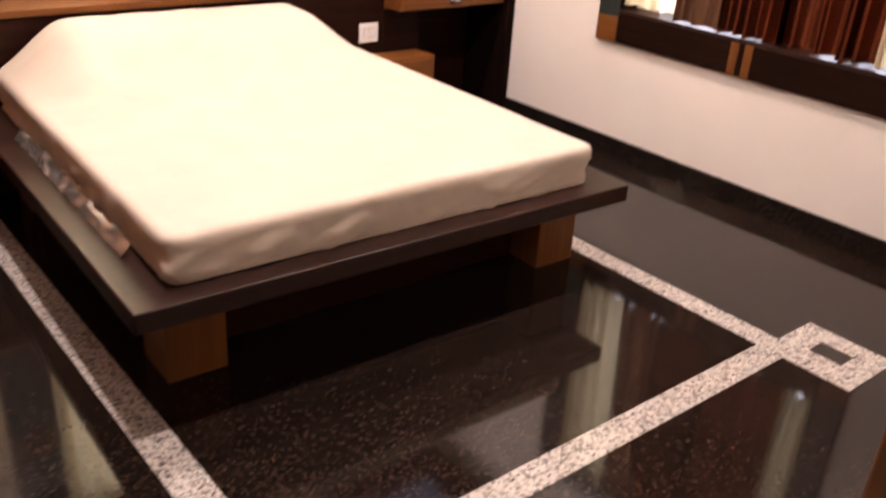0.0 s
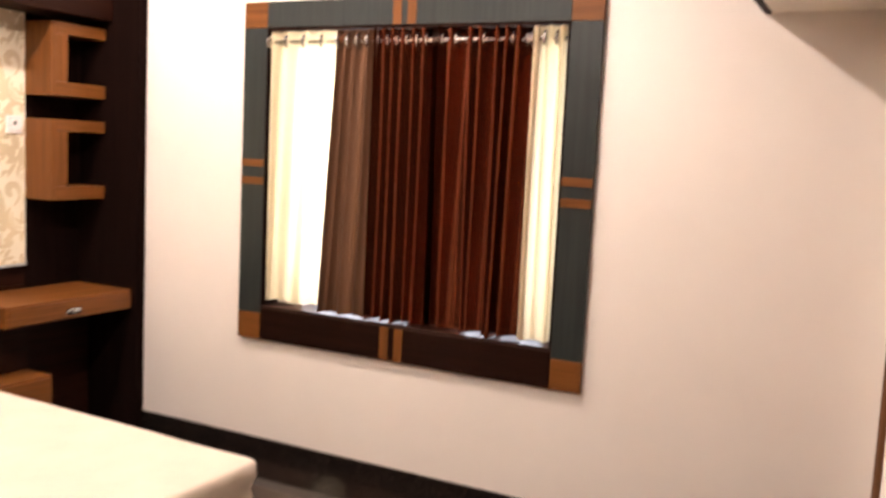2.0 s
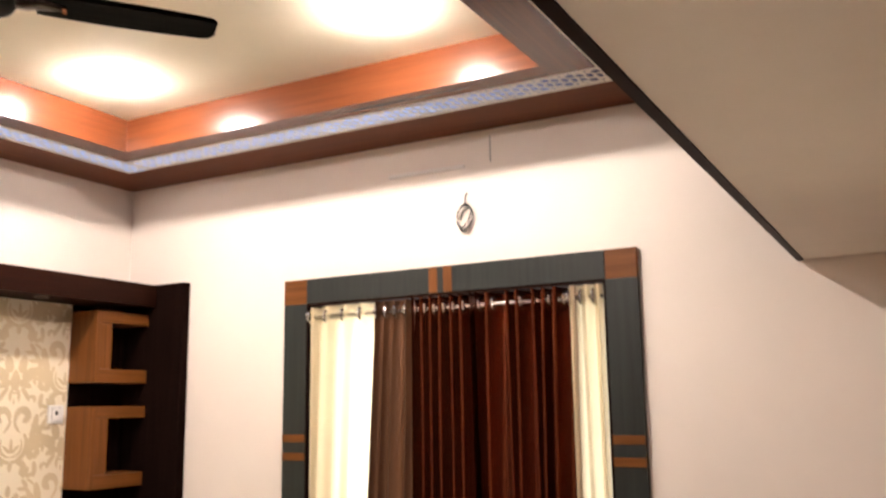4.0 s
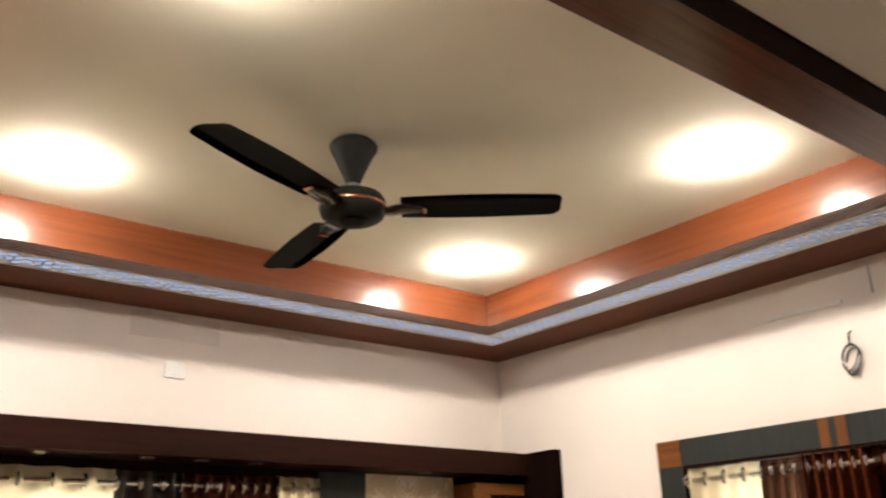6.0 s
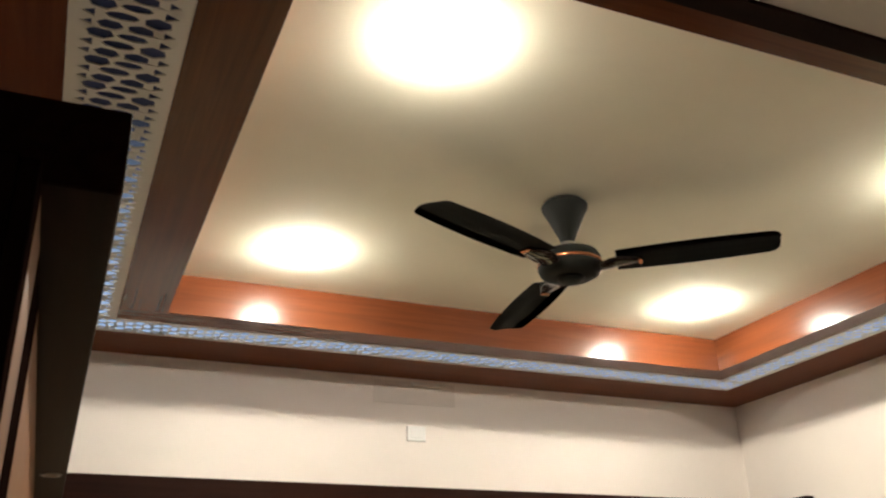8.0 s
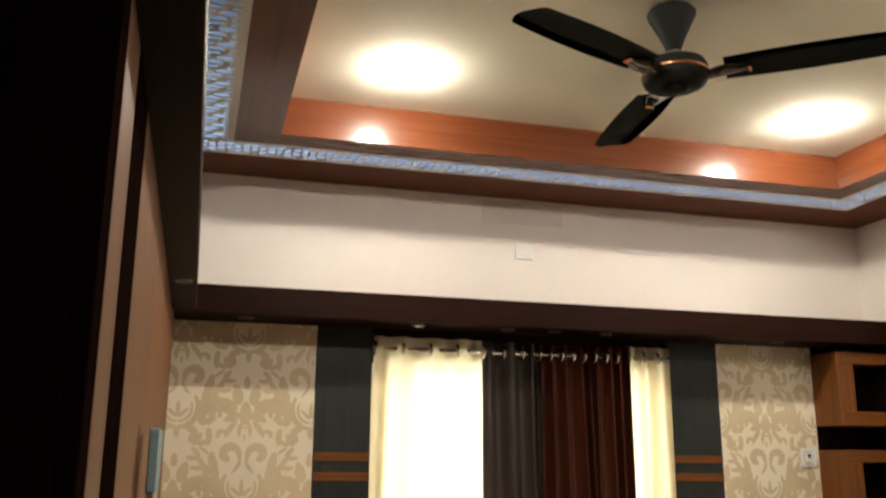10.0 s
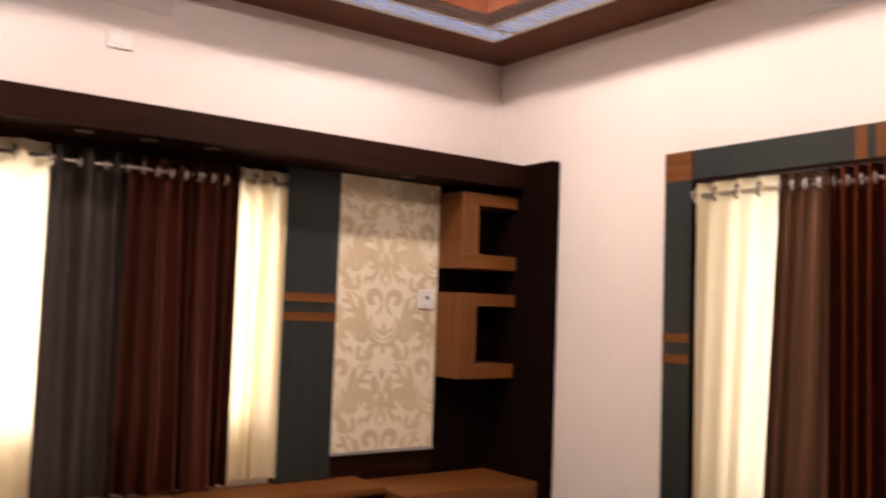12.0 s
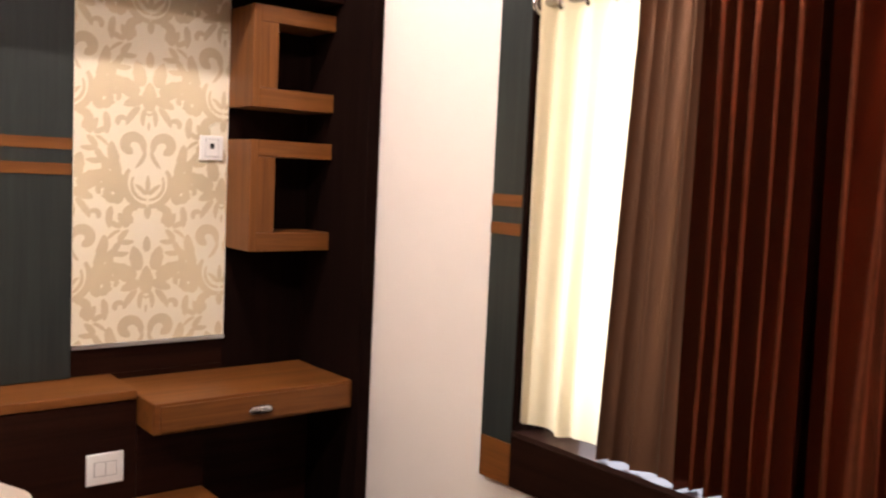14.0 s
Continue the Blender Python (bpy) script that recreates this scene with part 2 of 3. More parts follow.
# east wall, opening with the surround
BY0, BY1, BZ0, BZ1 = -2.79, -1.25, 0.78, 2.15
b = box(XE, XE + T, BY1, YN, 0, 3.2)
box(XE, XE + T, YS, BY0, 0, 3.2, 0, b)
box(XE, XE + T, BY0, BY1, 0, BZ0, 0, b)
box(XE, XE + T, BY0, BY1, BZ1, 3.2, 0, b)
structure("wall_east", b, WALL, "plain off-white painted wall with one window", "wall")
structure("wall_west", box(XW - T, XW, YS, YN, 0, 3.2), WALL, "plain painted wall behind the wardrobe", "wall")
structure("wall_south", box(XW - T, XE + T, YS - T, YS, 0, 3.2), WALL, "plain painted wall closing the passage", "wall")
b = box(-2.90, -1.02, -4.21, -4.06, 0, 2.16)
box(-0.16, XE, -4.21, -4.06, 0, 2.16, 0, b)
structure("wall_partition", b, WALL, "plain painted wall with a brown door beside the window wall", "wall")
structure("door_jamb", box(-3.105, -2.901, -4.25, -4.118, 0, 2.16, 0.004), DOORWOOD, "brown wooden jamb of the entry", "door frame")

# skirting of the east wall
structure("baseboard", box(XE - 0.018, XE, -4.06, -0.446, 0, 0.105, 0.003), SKIRT, "dark granite skirting along the wall", "baseboard")

# ceiling: flat tray panel, and the ledge round it
TX0, TX1, TY0, TY1 = -3.245, -0.57, -2.76, -0.572
ceiling = structure("ceiling", box(XW, XE, YS, YN, CEIL, CEIL + 0.1), CEILING, "cream painted tray ceiling", "ceiling")
# ledge bands from the tray outwards: inner strip, jali, outer rim
JX0, JX1, JY0, JY1 = -3.425, -0.452, -2.94, -0.440      # inner edge of the jali
OX0, OX1, OY0, OY1 = -3.668, -0.275, -3.15, -0.266    # outer edge of the jali


def band(name, a, c, z0, z1, mats, label):
    """Four boards between two rectangles (x0, x1, y0, y1), a inside c."""
    t = thing(name, label, "ceiling trim")
    t["kind"] = "structure"
    part("board", box(c[0], c[1], a[3], c[3], z0, z1), mats[0], t)
    part("board", box(c[0], c[1], c[2], a[2], z0, z1), mats[0], t)
    part("board", box(a[1], c[1], a[2], a[3], z0, z1), mats[1], t)
    part("board", box(c[0], a[0], a[2], a[3], z0, z1), mats[1], t)
    return t


band("trim_inner", (TX0, TX1, TY0, TY1), (JX0, JX1, JY0, JY1), RIM, CEIL, (MAHOGANY_X, MAHOGANY_Y), "glossy mahogany-coloured boards edging the ceiling tray")
band("trim_outer", (OX0, OX1, OY0, OY1), (XW, XE, -3.533, YN), RIM, CEIL, (RIM_X, RIM_Y), "mahogany-coloured outer ceiling boards against the walls")

# loft over the entry
b = box(XW, XE, YS, -3.559, 2.164, CEIL)
structure("ceiling_loft", b, LOFT, "low beige painted loft soffit over the entry", "ceiling")
structure("trim_loft", box(XW, XE, -3.558, -3.534, 2.16, RIM), WENGE_X, "dark board fronting the loft", "trim")

# ---- jali bands in the ceiling ledge ----


def jali_tile(length, width):
    """One repeat of the pierced board: (vertices, triangles) in its plane, u along the band and v across it."""
    holes = []

    def hole(u, v, ru, rv, sides, turn):
        holes.append([(length * u + ru * 1.12 * math.cos(turn + 2 * math.pi * k / sides), width * v + rv * max(0.95, width / 0.19) * math.sin(turn + 2 * math.pi * k / sides)) for k in range(sides)])

    for u, v, ru, rv, sides, turn in ((0.17, 0.27, 0.019, 0.024, 6, 0.3), (0.15, 0.545, 0.012, 0.026, 8, 0.0), (0.20, 0.82, 0.014, 0.015, 3, 1.57),
                                      (0.52, 0.175, 0.014, 0.014, 3, -1.57), (0.48, 0.435, 0.013, 0.028, 8, 0.0), (0.50, 0.735, 0.019, 0.024, 6, 0.1),
                                      (0.83, 0.345, 0.0165, 0.023, 6, 0.4), (0.83, 0.605, 0.0165, 0.023, 6, 0.0), (0.84, 0.835, 0.013, 0.013, 3, 1.57), (0.85, 0.16, 0.012, 0.012, 3, -1.57)):
        hole(u, v, ru, rv, sides, turn)
    b = bmesh.new()

    def ring(pts):
        vs = [b.verts.new((p[0], p[1], 0)) for p in pts]
        for i in range(len(vs)):
            b.edges.new((vs[i], vs[(i + 1) % len(vs)]))

    ring([(0, 0), (length, 0), (length, width), (0, width)])
    for h in holes:
        ring(h)
    bmesh.ops.triangle_fill(b, use_beauty=True, use_dissolve=False, edges=b.edges[:])
    # triangle_fill also closes the holes: drop the faces whose middle lies in one
    drop = []
    for f in b.faces:
        c = f.calc_center_median()
        for h in holes:
            inside = False
            for i in range(len(h)):
                (xa, ya), (xb, yb) = h[i], h[i - 1]
                if (ya > c.y) != (yb > c.y) and c.x < (xb - xa) * (c.y - ya) / (yb - ya) + xa:
                    inside = not inside
            if inside:
                drop.append(f)
                break
    bmesh.ops.delete(b, geom=drop, context="FACES_ONLY")
    ex = bmesh.ops.extrude_face_region(b, geom=b.faces[:])
    for v in ex["geom"]:
        if isinstance(v, bmesh.types.BMVert):
            v.co.z -= 0.004
    bmesh.ops.recalc_face_normals(b, faces=b.faces[:])
    b.verts.index_update()
    out = [tuple(v.co) for v in b.verts], [[v.index for v in f.verts] for f in b.faces]
    b.free()
    return out


def jali_band(name, a, way, across, run, width):
    """A pierced band from the corner a, run along way and as wide as width along across."""
    n = max(1, round(run / 0.105))
    vs, fs = jali_tile(run / n, width)
    allv, allf = [], []
    for i in range(n):
        base = len(allv)
        for u, v, w in vs:
            u += i * run / n
            allv.append((a[0] + way[0] * u + across[0] * v, a[1] + way[1] * u + across[1] * v, RIM + 0.005 + w))
        allf += [[base + k for k in f] for f in fs]
    me = bpy.data.meshes.new(name)
    me.from_pydata(allv, [], allf)
    me.materials.append(JALI)
    ob = new(name, me)
    return ob


jali = thing("trim_jali", "cream pierced lattice band with blue acrylic backing in the ceiling ledge", "ceiling trim")
jali["kind"] = "structure"
WN, WE, WW, WS = OY1 - JY1, OX1 - JX1, JX0 - OX0, JY0 - OY0
for ob in (jali_band("lattice", (OX0, JY1), (1, 0), (0, 1), OX1 - OX0, WN), jali_band("lattice", (JX1, OY0), (0, 1), (1, 0), JY1 - OY0, WE),
           jali_band("lattice", (OX0, OY0), (0, 1), (1, 0), JY1 - OY0, WW), jali_band("lattice", (JX0, OY0), (1, 0), (0, 1), JX1 - JX0, WS)):
    ob.parent = jali
for q in ((OX0, OX1, OY0, JY0),):
    part("acrylic_backing", box(*q, RIM + 0.0065, RIM + 0.016), BLUE_ACRYLIC, jali, "glossy blue acrylic sheet")
# these sheets emit by themselves, with painted falloff; no strip is built behind
for q, sheet in (((OX0, OX1, JY1, OY1), PAINTED_LED_SHEET), ((JX1, OX1, JY0, JY1), PAINTED_LED_LONG), ((OX0, JX0, JY0, JY1), PAINTED_LED_SHEET)):
    part("glow_backing", box(*q, RIM + 0.0065, RIM + 0.016), sheet, jali, "acrylic sheet glowing cool blue, a strip's falloff painted into its emission")

# ---- downlights and fan ----


def downlight(x, y):
    t = thing("ceiling_downlight", "round white ceiling downlight, switched on", "light", (x, y, CEIL), "ceiling downlights")
    part("rim", lathe([(0.050, -0.0045), (0.062, -0.0035), (0.084, 0.0005)], 28, (x, y, CEIL)), PLASTIC, t)
    part("diffuser", lathe([(0.003, -0.038), (0.022, -0.034), (0.036, -0.023), (0.043, -0.0046)], 18, (x, y, CEIL)), LED, t, "glowing white dome", True)


for lx, ly in LAMPS:
    downlight(lx, ly)


def ceiling_fan(x, y, z, r, start):
    t = thing("ceiling_fan", "dark brown three-blade ceiling fan at rest under the tray", "fan", (x, y, CEIL))
    part("canopy", lathe([(0.014, -0.178), (0.017, -0.166), (0.034, -0.120), (0.058, -0.066), (0.078, -0.026), (0.080, -0.016), (0.074, -0.008), (0.066, 0.0)], 32, (x, y, CEIL)), FAN_BROWN, t, "", True)
    part("down_rod", lathe([(0.011, 0.05), (0.011, CEIL - z - 0.11)], 14, (x, y, z)), FAN_BROWN, t)
    part("rod_collar", lathe([(0.02, 0.045), (0.026, 0.055), (0.026, 0.075), (0.016, 0.085)], 18, (x, y, z)), STEEL, t, "pale metal collar", True)
    motor = part("motor", lathe([(0.035, -0.048), (0.078, -0.046), (0.100, -0.034), (0.108, -0.014), (0.107, 0.016), (0.096, 0.036), (0.060, 0.049), (0.02, 0.053)], 36, (x, y, z)), FAN_BROWN, t, "", True)
    part("trim_ring", lathe([(0.1082, -0.009), (0.1098, -0.006), (0.1098, -0.001), (0.1082, 0.002)], 36, (x, y, z)), COPPER, motor, "thin copper ring", True)
    part("bottom_cap", lathe([(0.001, -0.066), (0.030, -0.064), (0.044, -0.056), (0.046, -0.049)], 24, (x, y, z)), FAN_BROWN, motor, "", True)
    for k in range(3):
        a = radians(start + 120 * k)
        ca, sa = math.cos(a), math.sin(a)

        def place(b):
            for v in b.verts:
                px, py, pz = v.co
                v.co = (x + ca * px - sa * py, y + sa * px + ca * py, z + pz)
            return b

        # flared bracket from the motor onto the blade
        b = bmesh.new()
        prev = None
        for i in range(11):
            f = i / 10
            w = 0.020 + 0.026 * math.sin(math.pi * min(1, 0.15 + 0.85 * f)) * (1 if f < 0.9 else 0.75)
            row = [b.verts.new((0.085 + 0.150 * f, g * w, -0.022 + 0.012 * min(1, 2.2 * f) - 0.009 * (1 - g * g))) for g in (-1, -0.6, 0, 0.6, 1)]
            if prev:
                for c in range(4):
                    b.faces.new((prev[c], row[c], row[c + 1], prev[c + 1]))
            prev = row
        bmesh.ops.solidify(b, geom=b.faces[:], thickness=0.004)
        bmesh.ops.recalc_face_normals(b, faces=b.faces[:])
        bracket = part("blade_bracket", place(b), FAN_GLOSS, t, "glossy flared bracket", True)
        part("bracket_trim", place(box(0.225, 0.238, -0.016, 0.016, -0.022, -0.011, 0.003)), COPPER, bracket, "copper tip")
        b = bmesh.new()
        prev = None
        for i in range(17):
            f = 1 - (1 - i / 16) ** 1.8
            px = 0.155 + f * (r - 0.155)
            w = 0.066 + 0.016 * math.sin(math.pi * min(1, 0.1 + f * 0.85))
            if f > 0.95:
                w *= math.sqrt(max(0.25, 1 - ((f - 0.95) / 0.055) ** 2))
            lift_z = -0.004
            row = []
            for g in (-1, -0.5, 0, 0.5, 1):
                row.append(b.verts.new((px, g * w, lift_z - g * 0.006 + 0.004 * (1 - g * g))))
            if prev:
                for c in range(4):
                    b.faces.new((prev[c], row[c], row[c + 1], prev[c + 1]))
            prev = row
        bmesh.ops.solidify(b, geom=b.faces[:], thickness=0.004)
        bmesh.ops.recalc_face_normals(b, faces=b.faces[:])
        blade = part("blade", place(b), FAN_BROWN, t)
        for sx in (0.172, 0.19):
            part("screw", place(lathe([(0.005, -0.018), (0.006, -0.012)], 10, (sx, 0.0, 0))), STEEL, blade)


ceiling_fan(-2.075, -1.655, 2.825, 0.672, -37.6)

# ---- window surround in the east wall ----
win = thing("window_1", "dark panelled window surround with teak corner blocks and stripes", "window", (0, -2.02, 0.6))
win["kind"] = "structure"
F0, F1 = 0.0, XE
for y0, y1 in ((-1.25, -1.112), (-2.926, -2.79)):
    jamb = part("jamb_panel", box(F0, F1, y0, y1, 0.75, 2.148, 0.002), CHARCOAL, win, "charcoal laminate panel")
    for zc in (1.410, 1.497):
        part("stripe", box(F0 - 0.003, F0 + 0.01, y0 + 0.001, y1 - 0.001, zc - 0.018, zc + 0.018), TEAK_Y, jamb, "teak stripe")
    for z0, z1 in ((0.617, 0.749), (2.149, 2.272)):
        part("corner_block", box(F0 - 0.001, F1, y0, y1, z0, z1, 0.002), TEAK_Y, win, "teak-coloured corner block")
for z0, z1 in ((0.617, 0.776), (2.15, 2.272)):
    rail = part("rail_panel", box(F0, F1, -2.789, -1.251, z0, z1, 0.002), WENGE_Y if z0 < 1 else CHARCOAL, win)
    for yc in (-1.972, -2.048):
        part("stripe", box(F0 - 0.003, F0 + 0.01, yc - 0.022, yc + 0.022, z0 + 0.001, z1 - 0.001), TEAK_Z, rail, "teak stripe")
part("sill", box(F0 + 0.002, XE + 0.20, BY0, BY1, BZ0 - 0.003, BZ0 + 0.012), BEDWOOD, win, "glossy dark sill")
part("lining", box(F0 + 0.004, XE + 0.20, BY1 - 0.012, BY1, BZ0 + 0.013, BZ1), WENGE_Z, win)
part("lining", box(F0 + 0.004, XE + 0.20, BY0, BY0 + 0.012, BZ0 + 0.013, BZ1), WENGE_Z, win)
part("lining", box(F0 + 0.004, XE + 0.20, BY0 + 0.013, BY1 - 0.013, BZ1 - 0.012, BZ1), WENGE_Y, win)

# masonry reveal narrows the glazed opening
part("reveal", box(0.125, XE + 0.2, -1.42, BY1 - 0.013, BZ0 + 0.013, BZ1 - 0.013), WALL, win, "painted reveal")
part("reveal", box(0.125, XE + 0.2, BY0 + 0.013, -2.70, BZ0 + 0.013, BZ1 - 0.013), WALL, win, "painted reveal")
part("reveal", box(0.125, XE + 0.2, -2.699, -1.42, 2.08, BZ1 - 0.013), WALL, win, "painted reveal")
# unseen post, added so no daylight shows between the two brown curtains
part("daylight_block_post", box(0.100, 0.19, -2.29, -2.03, BZ0 + 0.013, 2.079, 0.004), WENGE_Z, win, "added dark post that blocks daylight behind the curtain gap")

# ---- curtains ----


def ring(centre, axis, big, small, steps=18):
    """A metal ring; axis 0, 1 or 2."""
    b = bmesh.new()
    rows = []
    for i in range(steps):
        a = 2 * math.pi * i / steps
        row = []
        for j in range(6):
            c = 2 * math.pi * j / 6
            p = [(big + small * math.cos(c)) * math.cos(a), (big + small * math.cos(c)) * math.sin(a), small * math.sin(c)]
            p = [p[2], p[0], p[1]] if axis == 0 else ([p[0], p[2], p[1]] if axis == 1 else p)
            row.append(b.verts.new([centre[k] + p[k] for k in range(3)]))
        rows.append(row)
    for i in range(steps):
        for j in range(6):
            b.faces.new((rows[i][j], rows[(i + 1) % steps][j], rows[(i + 1) % steps][(j + 1) % 6], rows[i][(j + 1) % 6]))
    return b


def curtain(axis, plane, s0, s1, z0, z1, rod_z, folds, amp, mat, label, lean=0.0, flat=0.0, seed=1, group="", lean0=0.0, ridge=False):
    """A hanging eyelet curtain from s0 to s1 along x (axis 0) or y (axis 1)."""
    rnd = random.Random(seed)
    t = thing("curtain", label, "curtain", (s0, plane, z0) if axis == 0 else (plane, s0, z0), group)
    cols, rows = folds * 14, 22
    cuts = [0.0]
    for k in range(folds):
        cuts.append(cuts[-1] + 0.3 + 1.4 * rnd.random() ** 1.5)
    cuts = [c / cuts[-1] for c in cuts]
    shift = [rnd.uniform(-0.5, 0.5) for _ in range(folds)]
    size = [rnd.uniform(0.3, 1.5) for _ in range(folds)]
    b = bmesh.new()
    grid = []
    for r in range(rows + 1):
        h = r / rows
        z = z0 + (z1 - z0) * h
        low = 1 - h
        line = []
        for c in range(cols + 1):
            f = c / cols
            k = min(folds - 1, int(f * folds))
            g = f * folds - k
            even = (k + g) / folds
            own = cuts[k] + (cuts[k + 1] - cuts[k]) * g
            u = even * h * 0.5 + own * (1 - h * 0.5)
            wave = math.sin(2 * math.pi * g + 0.35 * shift[k] * low * math.sin(2 * math.pi * g)) * amp
            if ridge:
                wave = amp * (1.25 - 2.2 * abs(math.sin(math.pi * g + 0.5 * shift[k] * low * math.sin(math.pi * g))) ** (0.75 + 0.3 * shift[k]))
            wave *= (1 - flat) if h < 0.9 else (1 - flat * 0.5)
            wave *= h + size[k] * low
            wave += 0.25 * amp * low * math.sin(9.0 * f + 2.2 * z + seed)
            s = s0 + (s1 - s0) * u + low * (lean * f + lean0 * (1 - f))
            zz = z + 0.006 * math.sin(13 * f + seed) * low
            line.append(b.verts.new((s, plane - wave, zz) if axis == 0 else (plane - wave, s, zz)))
        grid.append(line)
    for r in range(rows):
        for c in range(cols):
            b.faces.new((grid[r][c], grid[r][c + 1], grid[r + 1][c + 1], grid[r + 1][c]))
    part("cloth", b, mat, t, "", True)
    count = max(folds, 3)
    for k in range(count):
        f = (k + 0.04) / count
        s = s0 + (s1 - s0) * f
        p = (s, plane, rod_z) if axis == 0 else (plane, s, rod_z)
        part("eyelet", ring(p, axis, 0.029, 0.0085), CHROME, t, "", True)
    return t


def rod(axis, plane, s0, s1, z):
    t = thing("curtain_rod", "chrome curtain rod with end caps", "curtain rod", (s0, plane, z) if axis == 0 else (plane, s0, z))
    p = lambda s: (s, plane, z) if axis == 0 else (plane, s, z)
    part("bar", tube([p(s0), p((s0 + s1) / 2), p(s1)], 0.0115, 12), CHROME, t, "", True)
    for s, d in ((s0, -1), (s1, 1)):
        part("end_cap", tube([p(s), p(s + d * 0.008), p(s + d * 0.014)], 0.017, 12), CHROME, t)
    for s in (s0 + 0.04, s1 - 0.04):
        e = (s, YN, z) if axis == 0 else (plane + 0.1, s, z)
        part("bracket", tube([p(s), e], 0.007, 8), CHROME, t)


PB = 0.028
rod(1, PB, -2.775, -1.265, 2.083)
curtain(1, PB, -1.253, -1.66, 0.822, 2.135, 2.083, 4, 0.016, CREAM_CLOTH, "cream eyelet curtain glowing with daylight", 0.07, 0.35, 3, "window curtains")
# edge of the brown curtain, coloured taupe for the daylight behind it
curtain(1, PB - 0.006, -1.655, -1.87, 0.802, 2.135, 2.083, 4, 0.020, LIT_BROWN_CLOTH, "brown satin curtain edge beside the cream one, daylight through it put into its colour", 0.02, 0.3, 11, "window curtains", 0.065, True)
curtain(1, PB + 0.010, -1.865, -2.165, 0.802, 2.135, 2.083, 6, 0.046, BROWN_CLOTH, "dark red-brown satin curtain in narrow folds", 0.0, 0.0, 5, "window curtains", 0.0, True)
curtain(1, PB + 0.012, -2.192, -2.662, 0.802, 2.135, 2.083, 7, 0.050, BROWN_CLOTH, "dark red-brown satin curtain in deep folds", 0.0, 0.0, 8, "window curtains", 0.0, True)
curtain(1, PB - 0.006, -2.622, -2.785, 0.812, 2.135, 2.083, 3, 0.016, CREAM_CLOTH, "narrow cream curtain bunched at the jamb", 0.0, 0.0, 9, "window curtains")

PA = -0.035
rod(0, PA, -2.71, -1.25, 2.10)
curtain(0, PA, -2.735, -2.215, 0.835, 2.155, 2.10, 4, 0.022, CREAM_CLOTH, "cream eyelet curtain, bright with daylight behind", 0.0, 0.2, 21, "bed wall curtains")
curtain(0, PA - 0.006, -2.215, -1.92, 0.815, 2.15, 2.10, 3, 0.026, SLATE_CLOTH, "grey-brown satin curtain in soft folds", 0.0, 0.2, 24, "bed wall curtains")
curtain(0, PA, -1.93, -1.465, 0.815, 2.15, 2.10, 8, 0.030, UMBER_CLOTH, "dark brown satin curtain in narrow folds", 0.0, 0.0, 27, "bed wall curtains", 0.0, True)
curtain(0, PA, -1.465, -1.228, 0.835, 2.155, 2.10, 3, 0.018, CREAM_CLOTH, "cream curtain bunched beside the dark panel", 0.0, 0.0, 29, "bed wall curtains")

# ---- panelling of the bed wall ----
SOF, PTOP, PFR = 2.195, 2.315, -0.25
pel = thing("pelmet", "dark wooden pelmet with small spotlights along the bed wall", "pelmet", (-1.8, PFR, SOF))
part("fascia", box(-3.529, -0.03, PFR, PFR + 0.02, SOF, PTOP, 0.002), WENGE_X, pel)
part("soffit", box(-3.62, -0.03, PFR + 0.021, YN, SOF + 0.004, SOF + 0.02), WENGE_X, pel)
part("top_board", box(-3.62, -0.03, PFR + 0.021, YN, PTOP - 0.02, PTOP - 0.003), WENGE_X, pel)
# dark board added over the pale wall, in place of the shade above the curtains
part("shade_board", box(-2.737, -1.227, 0.006, YN, AZ1, SOF + 0.003), WENGE_X, pel, "added dark board standing in for the shade over the window")
for sx in (-3.32, -2.55, -2.12, -1.88, -1.62, -0.66):
    part("spotlight", lathe([(0.001, 0.0), (0.022, -0.001), (0.024, -0.005), (0.030, -0.006), (0.034, -0.002), (0.034, 0.004)], 18, (sx, -0.13, SOF + 0.004)), SPOT, pel, "small unlit spotlight", True)

for x0, x1 in ((-2.99, -2.738), (-1.226, -0.945)):
    pan = thing("wall_panel", "charcoal laminate wall panel with two teak stripes", "wall panel", ((x0 + x1) / 2, 0, 0.8), "charcoal panels")
    part("board", box(x0, x1, -0.012, YN, 0.80, SOF, 0.002), CHARCOAL, pan)
    for zc in (1.528, 1.614):
        part("stripe", box(x0 + 0.002, x1 - 0.002, -0.016, -0.008, zc - 0.019, zc + 0.019), TEAK_X, pan, "teak stripe")


